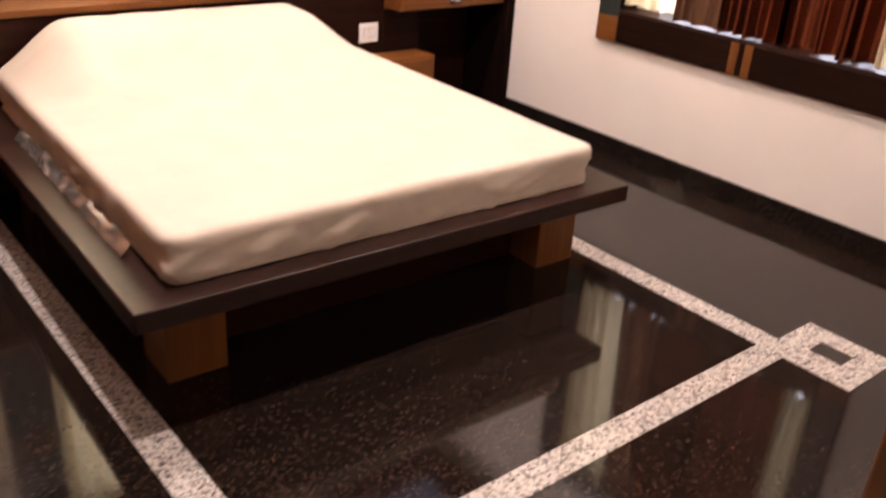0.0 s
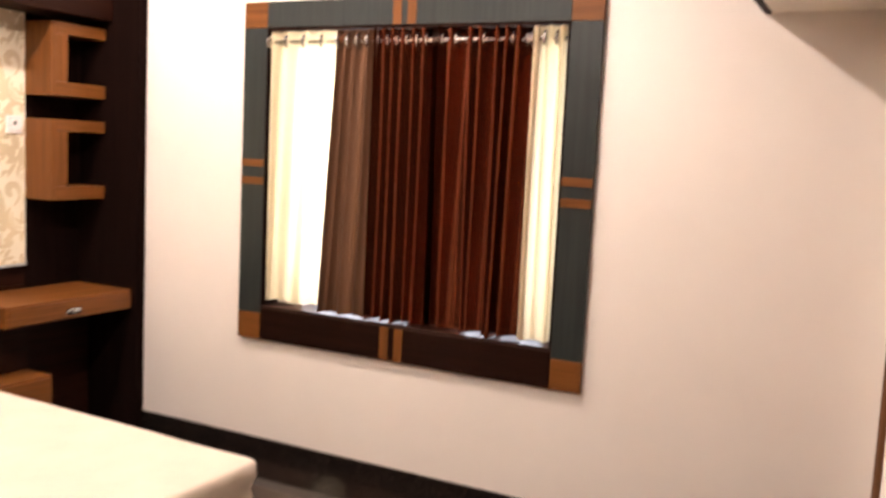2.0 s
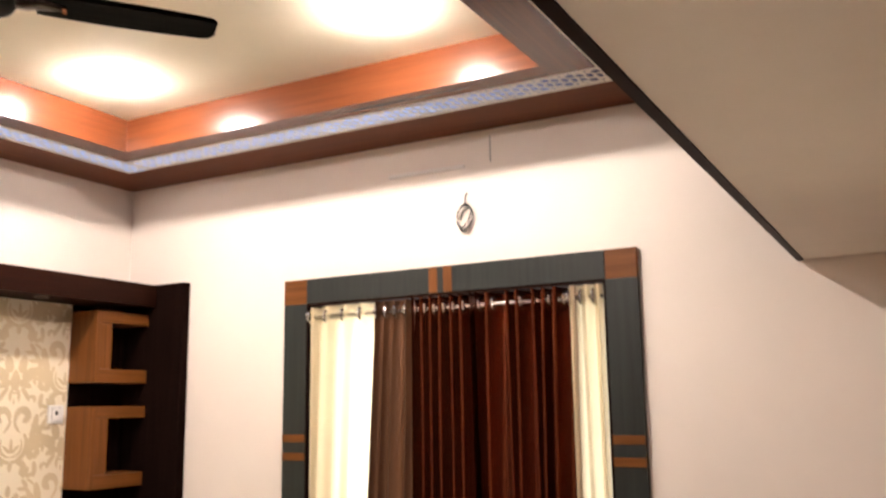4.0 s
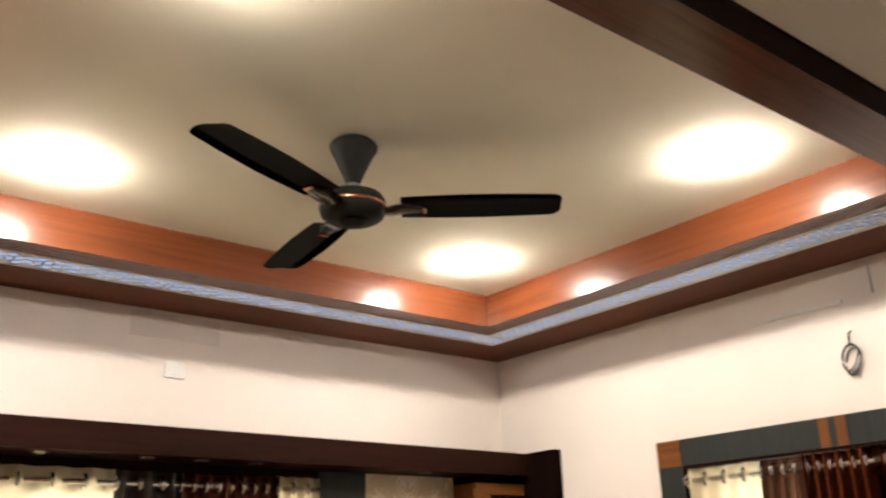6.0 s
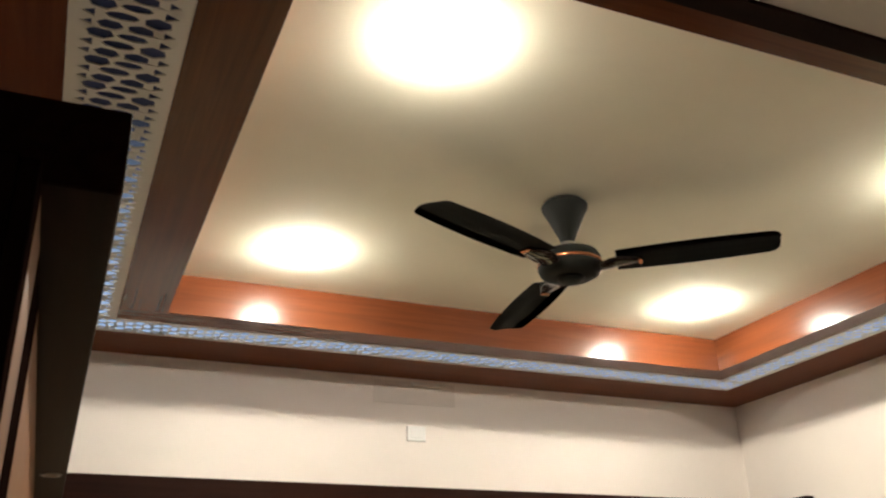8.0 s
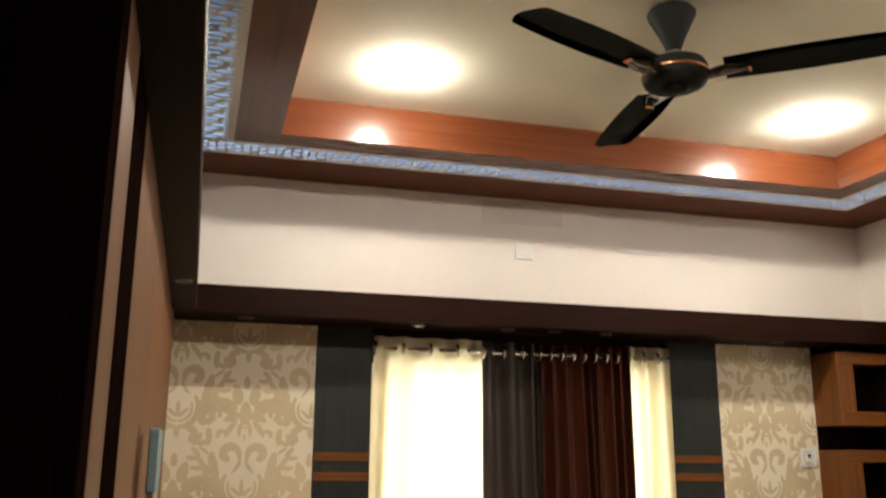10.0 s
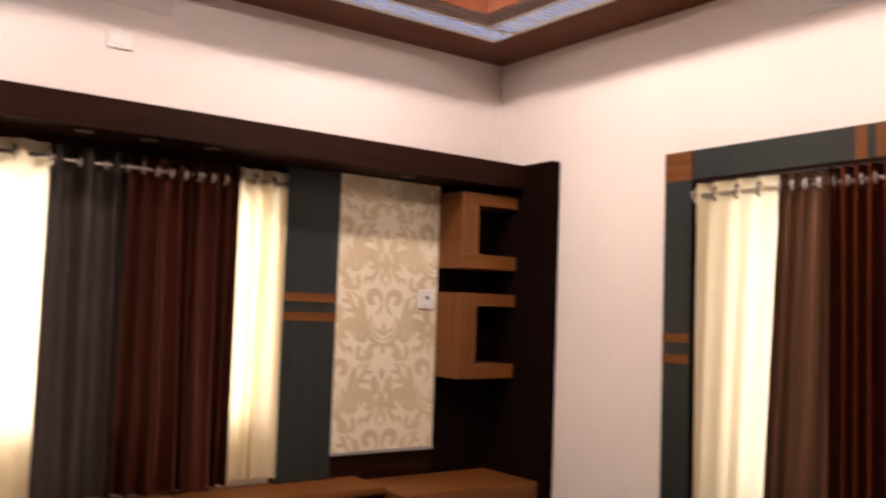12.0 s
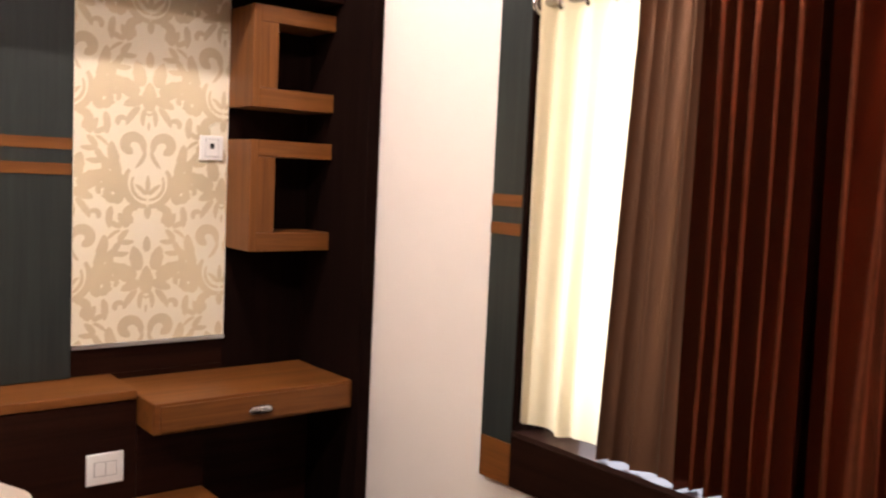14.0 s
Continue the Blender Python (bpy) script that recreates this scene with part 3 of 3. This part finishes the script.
def motif():
    """Half a damask repeat as strips of points (left, right); mirrored later. Metres, z up, 0 at the flower."""
    out = []

    def leaf(x, z, length, width, angle, bend=0.0, n=7):
        pts = []
        a, px, pz = radians(angle), x, z
        for i in range(n + 1):
            f = i / n
            w = width * 0.43 * math.sin(math.pi * min(1, 0.06 + 0.94 * f)) ** 0.62 * (1 - 0.15 * f)
            if i in (3, 5):
                w *= 0.86
            nx, nz = math.cos(a), -math.sin(a)
            pts.append(((px - nx * w, pz - nz * w), (px + nx * w, pz + nz * w)))
            px, pz = px + math.sin(a) * length / n, pz + math.cos(a) * length / n
            a += radians(bend) / n
        out.append(pts)

    def scroll(x, z, r0, r1, a0, a1, width, n=14):
        pts = []
        for i in range(n + 1):
            f = i / n
            a, r = radians(a0 + (a1 - a0) * f), r0 + (r1 - r0) * f
            w = width * 0.5 * (0.35 + math.sin(math.pi * (0.1 + 0.8 * f)))
            pts.append(((x + (r - w) * math.cos(a), z + (r - w) * math.sin(a)), (x + (r + w) * math.cos(a), z + (r + w) * math.sin(a))))
        out.append(pts)

    # lotus: top bud, two round lobes, two spread leaves, drooping lower leaves
    leaf(0.0, 0.082, 0.058, 0.040, 0)
    leaf(0.030, 0.014, 0.092, 0.066, 10, 8)
    leaf(0.038, -0.010, 0.112, 0.082, 72, -22)
    leaf(0.0, -0.072, 0.104, 0.070, 0)
    leaf(0.020, -0.030, 0.080, 0.050, 104, 14)
    leaf(0.036, -0.058, 0.086, 0.034, 134, 26)
    leaf(0.014, -0.064, 0.066, 0.026, 156, 40)
    scroll(0.102, -0.120, 0.024, 0.010, 160, -40, 0.016)
    # small heart
    scroll(0.012, -0.094, 0.013, 0.011, 170, -70, 0.008)
    leaf(0.0, -0.112, 0.030, 0.014, 180)
    # paired curls meeting on the axis
    scroll(0.060, -0.200, 0.044, 0.016, 195, -100, 0.030)
    leaf(0.014, -0.225, 0.052, 0.018, 18, -20)
    leaf(0.010, -0.215, 0.075, 0.022, 165, -40)
    # medallion: two nested arcs and a bud inside
    scroll(0.0, -0.340, 0.090, 0.074, 40, -88, 0.020)
    scroll(0.0, -0.338, 0.062, 0.052, 30, -86, 0.010)
    leaf(0.0, -0.370, 0.070, 0.026, 0)
    leaf(0.006, -0.372, 0.058, 0.022, 40, 20)
    leaf(0.0, -0.415, 0.046, 0.036, 180)
    scroll(0.052, -0.450, 0.034, 0.014, 120, -90, 0.028)
    # flower sprigs that part under the medallion
    leaf(0.090, -0.485, 0.052, 0.032, 10, 20)
    leaf(0.096, -0.490, 0.056, 0.028, 62, 10)
    leaf(0.086, -0.490, 0.050, 0.028, -44, 10)
    leaf(0.100, -0.500, 0.060, 0.018, 110, 40)
    # tall serrated leaves beside the lotus
    for k in range(4):
        leaf(0.172 - 0.004 * k, -0.075 + 0.040 * k, 0.078, 0.054, 30 - 6 * k, -20)
        leaf(0.166 - 0.004 * k, -0.070 + 0.040 * k, 0.058, 0.042, -46, 24)
    leaf(0.160, 0.080, 0.066, 0.046, -4)
    scroll(0.122, -0.030, 0.020, 0.008, 20, 260, 0.015)
    leaf(0.158, -0.085, 0.080, 0.036, 196, -30)
    # leaf garland that climbs between the columns
    for k in range(5):
        f = k / 4
        px, pz = 0.112 + 0.075 * f, -0.385 + 0.175 * f
        leaf(px, pz, 0.056, 0.032, -6 + 34 * f, 30)
        leaf(px, pz, 0.058, 0.028, 94 + 8 * f, -30)
    leaf(0.094, -0.330, 0.060, 0.028, 30, -20)
    return out


MOTIF = motif()


def wallpaper(x0, x1, z0, z1, centre, label):
    t = thing("damask_wallpaper", label, "wallpaper", ((x0 + x1) / 2, 0, z0), "damask panels")
    part("paper", box(x0, x1, -0.004, YN, z0, z1), PAPER, t)
    b = bmesh.new()
    period, step, count = 0.66, 0.285, 0
    for col in range(-2, 3):
        for row in range(-1, 5):
            zb = 0.498 + period * row + (period / 2 if col % 2 else 0)
            for strip in MOTIF:
                for side in (-1, 1):
                    if side < 0 and all(abs(a[0] + c[0]) < 1e-6 for a, c in strip):
                        continue
                    count += 7
                    quads = [[(centre + col * step + side * px * 0.98, zb + pz) for px, pz in pair] for pair in strip]
                    if all(q[0][0] < x0 or q[0][0] > x1 or q[0][1] < z0 or q[0][1] > z1 for q in quads):
                        continue
                    line = []
                    for q in quads:
                        line.append([b.verts.new((min(max(p[0], x0 + 0.002), x1 - 0.002), -0.0050 - 0.000015 * (count % 251), min(max(p[1], z0 + 0.002), z1 - 0.002))) for p in q])
                    for a, c in zip(line, line[1:]):
                        b.faces.new((a[0], a[1], c[1], c[0]))
    part("damask_motif", b, PAPER_MOTIF, t, "gold-brown damask pattern")["kind"] = "stuff"
    return t


wallpaper(-3.625, -2.992, 0.80, SOF, -3.292, "cream wallpaper panel with gold-brown damask pattern")
wallpaper(-0.943, -0.375, 0.912, SOF, -0.682, "narrow cream damask wallpaper panel with a switch on it")
b = box(-0.943, -0.375, -0.014, YN, 0.899, 0.911)
tagged(part("wallpaper_edging", b, STEEL), "thin grey edging under the wallpaper panel", "edging")

# back board of the niche, and the boxes
unit = thing("wall_unit", "dark corner unit with two open teak boxes", "wall unit", (-0.2, -0.2, 0))
part("side_panel", box(-0.03, XE - 0.002, -0.445, YN, 0, 2.32, 0.003), WENGE_Z, unit)
part("back_panel", box(-0.374, -0.031, 0.004, YN, 0, SOF), WENGE_Z, unit)
part("lower_back_panel", box(-0.945, -0.375, 0.004, YN, 0.80, 0.898), WENGE_X, unit)
part("desk_back_panel", box(-0.798, -0.375, 0.004, YN, 0.672, 0.799), WENGE_X, unit)
for z0, z1 in ((1.785, 2.155), (1.252, 1.665)):
    cube = part("open_box", box(-0.375, -0.345, -0.20, 0.003, z0, z1, 0.002), TEAK_Z, unit, "teak box open to the front")
    part("box_top", box(-0.3449, -0.032, -0.20, 0.003, z1 - 0.06, z1, 0.002), TEAK_X, cube)
    part("box_bottom", box(-0.3449, -0.032, -0.20, 0.003, z0, z0 + 0.07, 0.002), TEAK_X, cube)
    part("front_stile", box(-0.3449, -0.275, -0.199, -0.18, z0 + 0.071, z1 - 0.061), TEAK_Z, cube)
    part("box_back", box(-0.3449, -0.032, -0.012, 0.003, z0 + 0.071, z1 - 0.061), WENGE_Z, cube, "dark back")

# ledge-high headboard, desk and bedside drawer
HF = -0.26
head = thing("headboard", "dark wooden headboard ledge with a teak strip on top", "headboard", (-1.9, HF, 0))
part("panel", box(-3.61, -0.80, HF, YN, 0, 0.765, 0.003), WENGE_X, head)
part("top_strip", box(-3.61, -0.80, HF - 0.006, YN, 0.766, 0.798, 0.004), TEAK_X, head, "teak strip along the top")

desk = thing("wall_desk", "teak floating desk with one shallow drawer and chrome handle", "desk", (-0.42, -0.2, 0.68))
part("body", box(-0.795, -0.032, -0.405, 0.003, 0.672, 0.778, 0.004), TEAK_X, desk)
part("drawer_front", box(-0.775, -0.05, -0.413, -0.405, 0.682, 0.768, 0.002), TEAK_X, desk)


def cup_handle(parent, x, y, z, w):
    b = bmesh.new()
    rows = []
    for i in range(9):
        f = i / 8
        e = math.sqrt(max(0, 1 - (2 * f - 1) ** 4))
        rows.append([b.verts.new((x + (f - 0.5) * w, y - 0.02 * e * g, z + 0.017 * e * h)) for g, h in ((0.1, 1), (0.8, 0.8), (1, 0.1), (0.7, -0.75), (0.1, -1))])
    for a, c in zip(rows, rows[1:]):
        for j in range(4):
            b.faces.new((a[j], a[j + 1], c[j + 1], c[j]))
    bmesh.ops.solidify(b, geom=b.faces[:], thickness=0.002)
    bmesh.ops.recalc_face_normals(b, faces=b.faces[:])
    return part("handle", b, CHROME, parent, "chrome cup handle", True)


cup_handle(desk, -0.415, -0.413, 0.716, 0.098)

drawer = thing("bedside_drawer", "teak floating bedside drawer beside the bed head", "bedside table", (-0.8, -0.3, 0.24))
part("body", box(-1.06, -0.565, -0.44, HF - 0.002, 0.245, 0.425, 0.004), TEAK_X, drawer)
part("drawer_front", box(-1.045, -0.58, -0.447, -0.44, 0.258, 0.412, 0.002), TEAK_X, drawer)
structure("wall_dado", box(-0.799, -0.031, HF + 0.18, YN, 0, 0.671), WENGE_X, "dark laminate panel under the desk", "panelling")
drawer_panel = thing("backing_panel", "dark laminate board behind the bedside drawer", "panelling", (-0.68, HF, 0))
part("board", box(-0.798, -0.56, HF, HF + 0.179, 0, 0.66), WENGE_X, drawer_panel)

# ---- bed ----
bed = thing("bed", "low dark wooden platform bed with teak block legs", "bed", (-2.05, -1.2, 0))
part("platform", box(-3.04, -1.105, -2.332, HF - 0.072, 0.338, 0.405, 0.005), BEDWOOD, bed)
for lx in (-2.885, -1.335):
    for ly in (-2.11, -0.60):
        part("leg", box(lx, lx + 0.2, ly, ly + 0.2, 0.0, 0.334, 0.004), TEAK_Z, bed, "teak-coloured block leg")
# added dark block that keeps the space between the legs black
part("under_bed_block", box(-2.66, -1.33, -1.95, -0.4, 0.0, 0.334, 0.004), WENGE_X, bed, "added dark block filling the space under the bed")


def mattress(x0, x1, y0, y1, z0, top):
    t = thing("mattress", "mattress in a smooth cream fitted cover, raised at the head", "mattress", ((x0 + x1) / 2, (y0 + y1) / 2, z0))
    edge = [0, 0.006, 0.016, 0.03, 0.05, 0.075, 0.11]

    def axis_points(a, c, n):
        mid = [a + 0.15 + (c - a - 0.30) * i / n for i in range(n + 1)]
        return [a + e for e in edge] + mid + [c - e for e in reversed(edge)]

    def smooth(f):
        f = min(1, max(0, f))
        return f * f * (3 - 2 * f)

    xs, ys = axis_points(x0, x1, 64), axis_points(y0, y1, 48)
    corner = 0.05
    b = bmesh.new()
    grid = []
    for y in ys:
        line = []
        for x in xs:
            e = min(x - x0, x1 - x, y - y0, y1 - y)
            r = 0.028
            drop = 0 if e >= r else r * 0.75 * (1 - math.sqrt(max(0, 1 - (1 - e / r) ** 2)))
            lift = 0.205 * smooth((y - y0 - 1.15) / 0.60) * smooth((x1 - x) / 0.34) * smooth((x - x0) / 0.36 + 0.1)
            sag = 0.006 * noise.noise((x * 2.2, y * 2.2, 0)) + 0.0025 * noise.noise((x * 9, y * 5, 3))
            cx, cy = min(max(x, x0 + corner), x1 - corner), min(max(y, y0 + corner), y1 - corner)
            dx, dy = x - cx, y - cy
            if dx and dy:
                k = max(abs(dx), abs(dy)) / math.hypot(dx, dy)
                dx, dy = dx * k, dy * k
            line.append(b.verts.new((cx + dx, cy + dy, top - drop + lift + sag)))
        grid.append(line)
    for j in range(len(ys) - 1):
        for i in range(len(xs) - 1):
            b.faces.new((grid[j][i], grid[j][i + 1], grid[j + 1][i + 1], grid[j + 1][i]))
    loop = grid[0] + [g[-1] for g in grid[1:]] + grid[-1][-2::-1] + [g[0] for g in grid[-2:0:-1]]
    # cover pulled down the sides, wrinkled towards the platform
    dense = loop
    prev = dense
    mx, my = (x0 + x1) / 2, (y0 + y1) / 2
    for s in range(1, 9):
        f = s / 8
        cur = []
        for v in dense:
            out = Vector((v.co.x - mx, v.co.y - my, 0)).normalized()
            crease = (noise.noise((v.co.x * 9 + f * 2.0, v.co.y * 9 - f * 2.0, f * 1.0)) * 0.028 + noise.noise((v.co.x * 24 - f * 3.0, v.co.y * 24 + f * 3.0, 7)) * 0.015) * min(1, 1.6 * f)
            inward = 0.018 * f * f
            zt = v.co.z
            cur.append(b.verts.new((v.co.x + out.x * (crease - inward), v.co.y + out.y * (crease - inward), zt + (z0 - zt) * f)))
        n = len(cur)
        for i in range(n):
            b.faces.new((prev[i], cur[i], cur[(i + 1) % n], prev[(i + 1) % n]))
        prev = cur
    b.faces.new(prev[::-1])
    bmesh.ops.recalc_face_normals(b, faces=b.faces[:])
    part("cover", b, SHEET, t, "", True)
    hem = []
    for sx, sy, a0 in ((x1, y0, -90), (x1, y1, 0), (x0, y1, 90), (x0, y0, 180)):
        for k in range(5):
            a = radians(a0 + 90 * k / 4)
            hx, hy = sx + (0.05 if sx == x0 else -0.05), sy + (0.05 if sy == y0 else -0.05)
            hem.append((hx + 0.036 * math.cos(a), hy + 0.036 * math.sin(a), z0 + 0.006))
    hem.append(hem[0])
    part("elastic_hem", tube(hem, 0.006, 6), SHEET, t, "gathered elastic hem")
    return t


cushion = mattress(-2.91, -1.225, -2.25, -0.345, 0.407, 0.560)

# crumpled wrapping left beside the mattress
b = bmesh.new()
rows = []
for i in range(60):
    y = -2.0 + i * 0.02
    wob = noise.noise((y * 7, 2.1, 0)) * 0.014
    rows.append([b.verts.new((-2.925 - 0.030 * g + wob + 0.012 * noise.noise((y * 18, g * 3.0, 5)), y, 0.411 + 0.055 * (1 - g) * (0.6 + 0.5 * abs(noise.noise((y * 6, g, 1)))) + 0.010 * abs(noise.noise((y * 21, g * 4.0, 2))))) for g in (0, 0.25, 0.5, 0.75, 1)])
for a, c in zip(rows, rows[1:]):
    for j in range(4):
        b.faces.new((a[j], a[j + 1], c[j + 1], c[j]))
wrap = tagged(part("plastic_wrap", b, WRAP, None, "", True), "crumpled clear plastic wrap on the bed edge", "wrapping")

askew = Matrix.Translation((-1.1, -2.33, 0)) @ pose(0, 0, 0, 0, 0, -1.8) @ Matrix.Translation((1.1, 2.33, 0))
for ob in (bed, cushion, wrap):
    ob.matrix_world = askew @ ob.matrix_world

# ---- wardrobe ----
ward = thing("wardrobe", "tall fitted wardrobe with brown doors and dark bands", "wardrobe", (-3.9, -1.5, 0))
part("carcass", box(XW + 0.002, -3.645, -3.02, YN - 0.002, 0, SOF, 0.002), WENGE_Z, ward)
part("top_box", box(XW + 0.002, -3.53, -2.95, PFR - 0.002, SOF + 0.001, PTOP, 0.003), WENGE_Y, ward, "dark pelmet box over the doors")
for y0, y1, mat, lab in ((-3.02, -2.935, WENGE_Z, "dark end band"), (-2.93, -2.755, DOORWOOD, ""), (-2.75, -2.505, WENGE_Z, "dark band"), (-2.50, -1.884, DOORWOOD, ""),
                         (-1.878, -1.20, DOORWOOD, ""), (-1.194, -0.60, DOORWOOD, ""), (-0.594, -0.006, DOORWOOD, "")):
    part("door", box(-3.644, -3.622, y0, y1, 0.08, SOF - 0.004, 0.002), mat, ward, lab)
for hy in (-1.945, -1.815):
    hd = part("handle", box(-3.596, -3.580, hy - 0.030, hy + 0.030, 1.10, 1.655, 0.004), STEEL, ward, "flat brushed handle plate")
    part("film_sleeve", box(-3.599, -3.577, hy - 0.034, hy + 0.034, 1.525, 1.662, 0.003), FILM, hd, "pale blue protective film")
    for hz in (1.16, 1.50):
        part("handle_post", tube([(-3.623, hy, hz), (-3.590, hy, hz)], 0.008, 8), STEEL, hd)
for sy in (-0.91,):
    part("spotlight", lathe([(0.001, 0.0), (0.020, -0.001), (0.022, -0.004), (0.028, -0.005), (0.032, -0.001), (0.032, 0.003)], 16, (-3.575, sy, SOF)), SPOT, ward, "small unlit spotlight", True)

# ---- closed door in the partition ----
door = thing("door_1", "brown wooden door closed in a pale frame", "door", (-0.6, -4.08, 0))
door["kind"] = "structure"
for x0, x1 in ((-0.205, -0.161), (-1.019, -0.975)):
    part("frame", box(x0, x1, -4.205, -4.045, 0, 2.16, 0.003), DOORWOOD, door, "brown frame post")
leaf = part("leaf", box(-0.974, -0.206, -4.12, -4.075, 0.006, 2.13, 0.003), TEAK_Z, door)
part("head_rail", box(-0.974, -0.206, -4.205, -4.05, 2.131, 2.16), DOORWOOD, door)
for zc in (0.35, 1.30, 1.55):
    part("hinge", tube([(-0.206, -4.055, zc - 0.05), (-0.206, -4.055, zc + 0.05)], 0.009, 10), STEEL, leaf, "steel hinge")

# ---- switches, sockets, cables ----


def plate(name, label, x, y, z, w, h, keys, cat):
    t = thing(name, label, cat, (x, y, z))
    part("cover", box(x - w / 2, x + w / 2, y - 0.010, y, z - h / 2, z + h / 2, 0.003), PLASTIC, t)
    for kx, kz, kw, kh in keys:
        k = part("key", box(x + kx - kw / 2, x + kx + kw / 2, y - 0.0135, y - 0.009, z + kz - kh / 2, z + kz + kh / 2, 0.0015), PLASTIC, t)
        part("key_gap", box(x + kx - kw / 2 - 0.002, x + kx + kw / 2 + 0.002, y - 0.0108, y - 0.0098, z + kz - kh / 2 - 0.002, z + kz + kh / 2 + 0.002), GREY_PLASTIC, k)
    return t


sw = plate("wall_switch", "white square outlet plate on the wallpaper", -0.445, -0.006, 1.628, 0.092, 0.092, [(0, 0, 0.05, 0.062)], "switch")
part("socket_hole", box(-0.453, -0.437, -0.0205, -0.0185, 1.625, 1.645), BLACK, sw)
plate("bed_socket", "white modular switch plate on the headboard", -0.905, HF, 0.545, 0.122, 0.105, [(-0.018, 0, 0.034, 0.045), (0.018, 0, 0.034, 0.045)], "switch")
plate("switchboard", "white switchboard on the wallpaper panel", -3.355, -0.006, 1.01, 0.265, 0.15, [(-0.09 + 0.045 * k, 0, 0.036, 0.07) for k in range(5)], "switch")
ac = thing("outlet_box", "small white outlet box high on the wall", "outlet", (-1.973, YN, 2.613))
part("cover", box(-2.02, -1.924, YN - 0.012, YN, 2.578, 2.652, 0.004), PLASTIC, ac)
part("inner_frame", box(-2.003, -1.941, YN - 0.015, YN - 0.011, 2.594, 2.636, 0.002), PLASTIC, ac)
pt = painted("wall_patch_paint", (0.74, 0.68, 0.62), 0.04)
tagged(part("wall_patch", box(-2.19, -1.76, YN - 0.003, YN, 2.76, 2.872), pt), "slightly darker repaired patch on the wall", "wall patch")
# thin white bars along two pale lines high on the walls
tagged(part("white_bar", box(-1.995, -1.845, YN - 0.012, YN, 2.856, 2.872, 0.003), PLASTIC), "thin white bar under the ceiling trim", "pipe cover")
tagged(part("white_bar", box(XE - 0.014, XE, -2.135, -1.726, 2.722, 2.740, 0.003), PLASTIC), "thin white bar high on the wall", "pipe cover")
tagged(part("cable_stub", box(XE - 0.004, XE, -2.269, -2.264, 2.737, 2.858), GREY_PLASTIC), "thin grey cable stub running down the wall", "cable")


def cable_coil(y, z):
    t = thing("cable_coil", "loose coil of dark cable hanging from the wall", "cable", (XE, y, z))
    rnd = random.Random(4)
    part("lead", tube([(XE, y - 0.005, z + 0.125), (XE - 0.02, y - 0.004, z + 0.11), (XE - 0.022, y, z + 0.06)], 0.004, 8), BLACK, t)
    for k in range(4):
        ry, rz, ph, dx = 0.030 + 0.010 * rnd.random(), 0.050 + 0.014 * rnd.random(), rnd.random(), 0.012 + 0.007 * k
        pts = [(XE - dx - 0.004 * math.sin(2 * a), y + ry * math.cos(a + ph) + 0.008 * rnd.uniform(-1, 1) * 0.3, z + rz * math.sin(a) + 0.004 * k) for a in [2 * math.pi * i / 20 for i in range(20)]]
        part("loop", tube(pts, 0.0035, 6), GREY_PLASTIC if k == 2 else BLACK, t, "", True)


cable_coil(-2.14, 2.478)
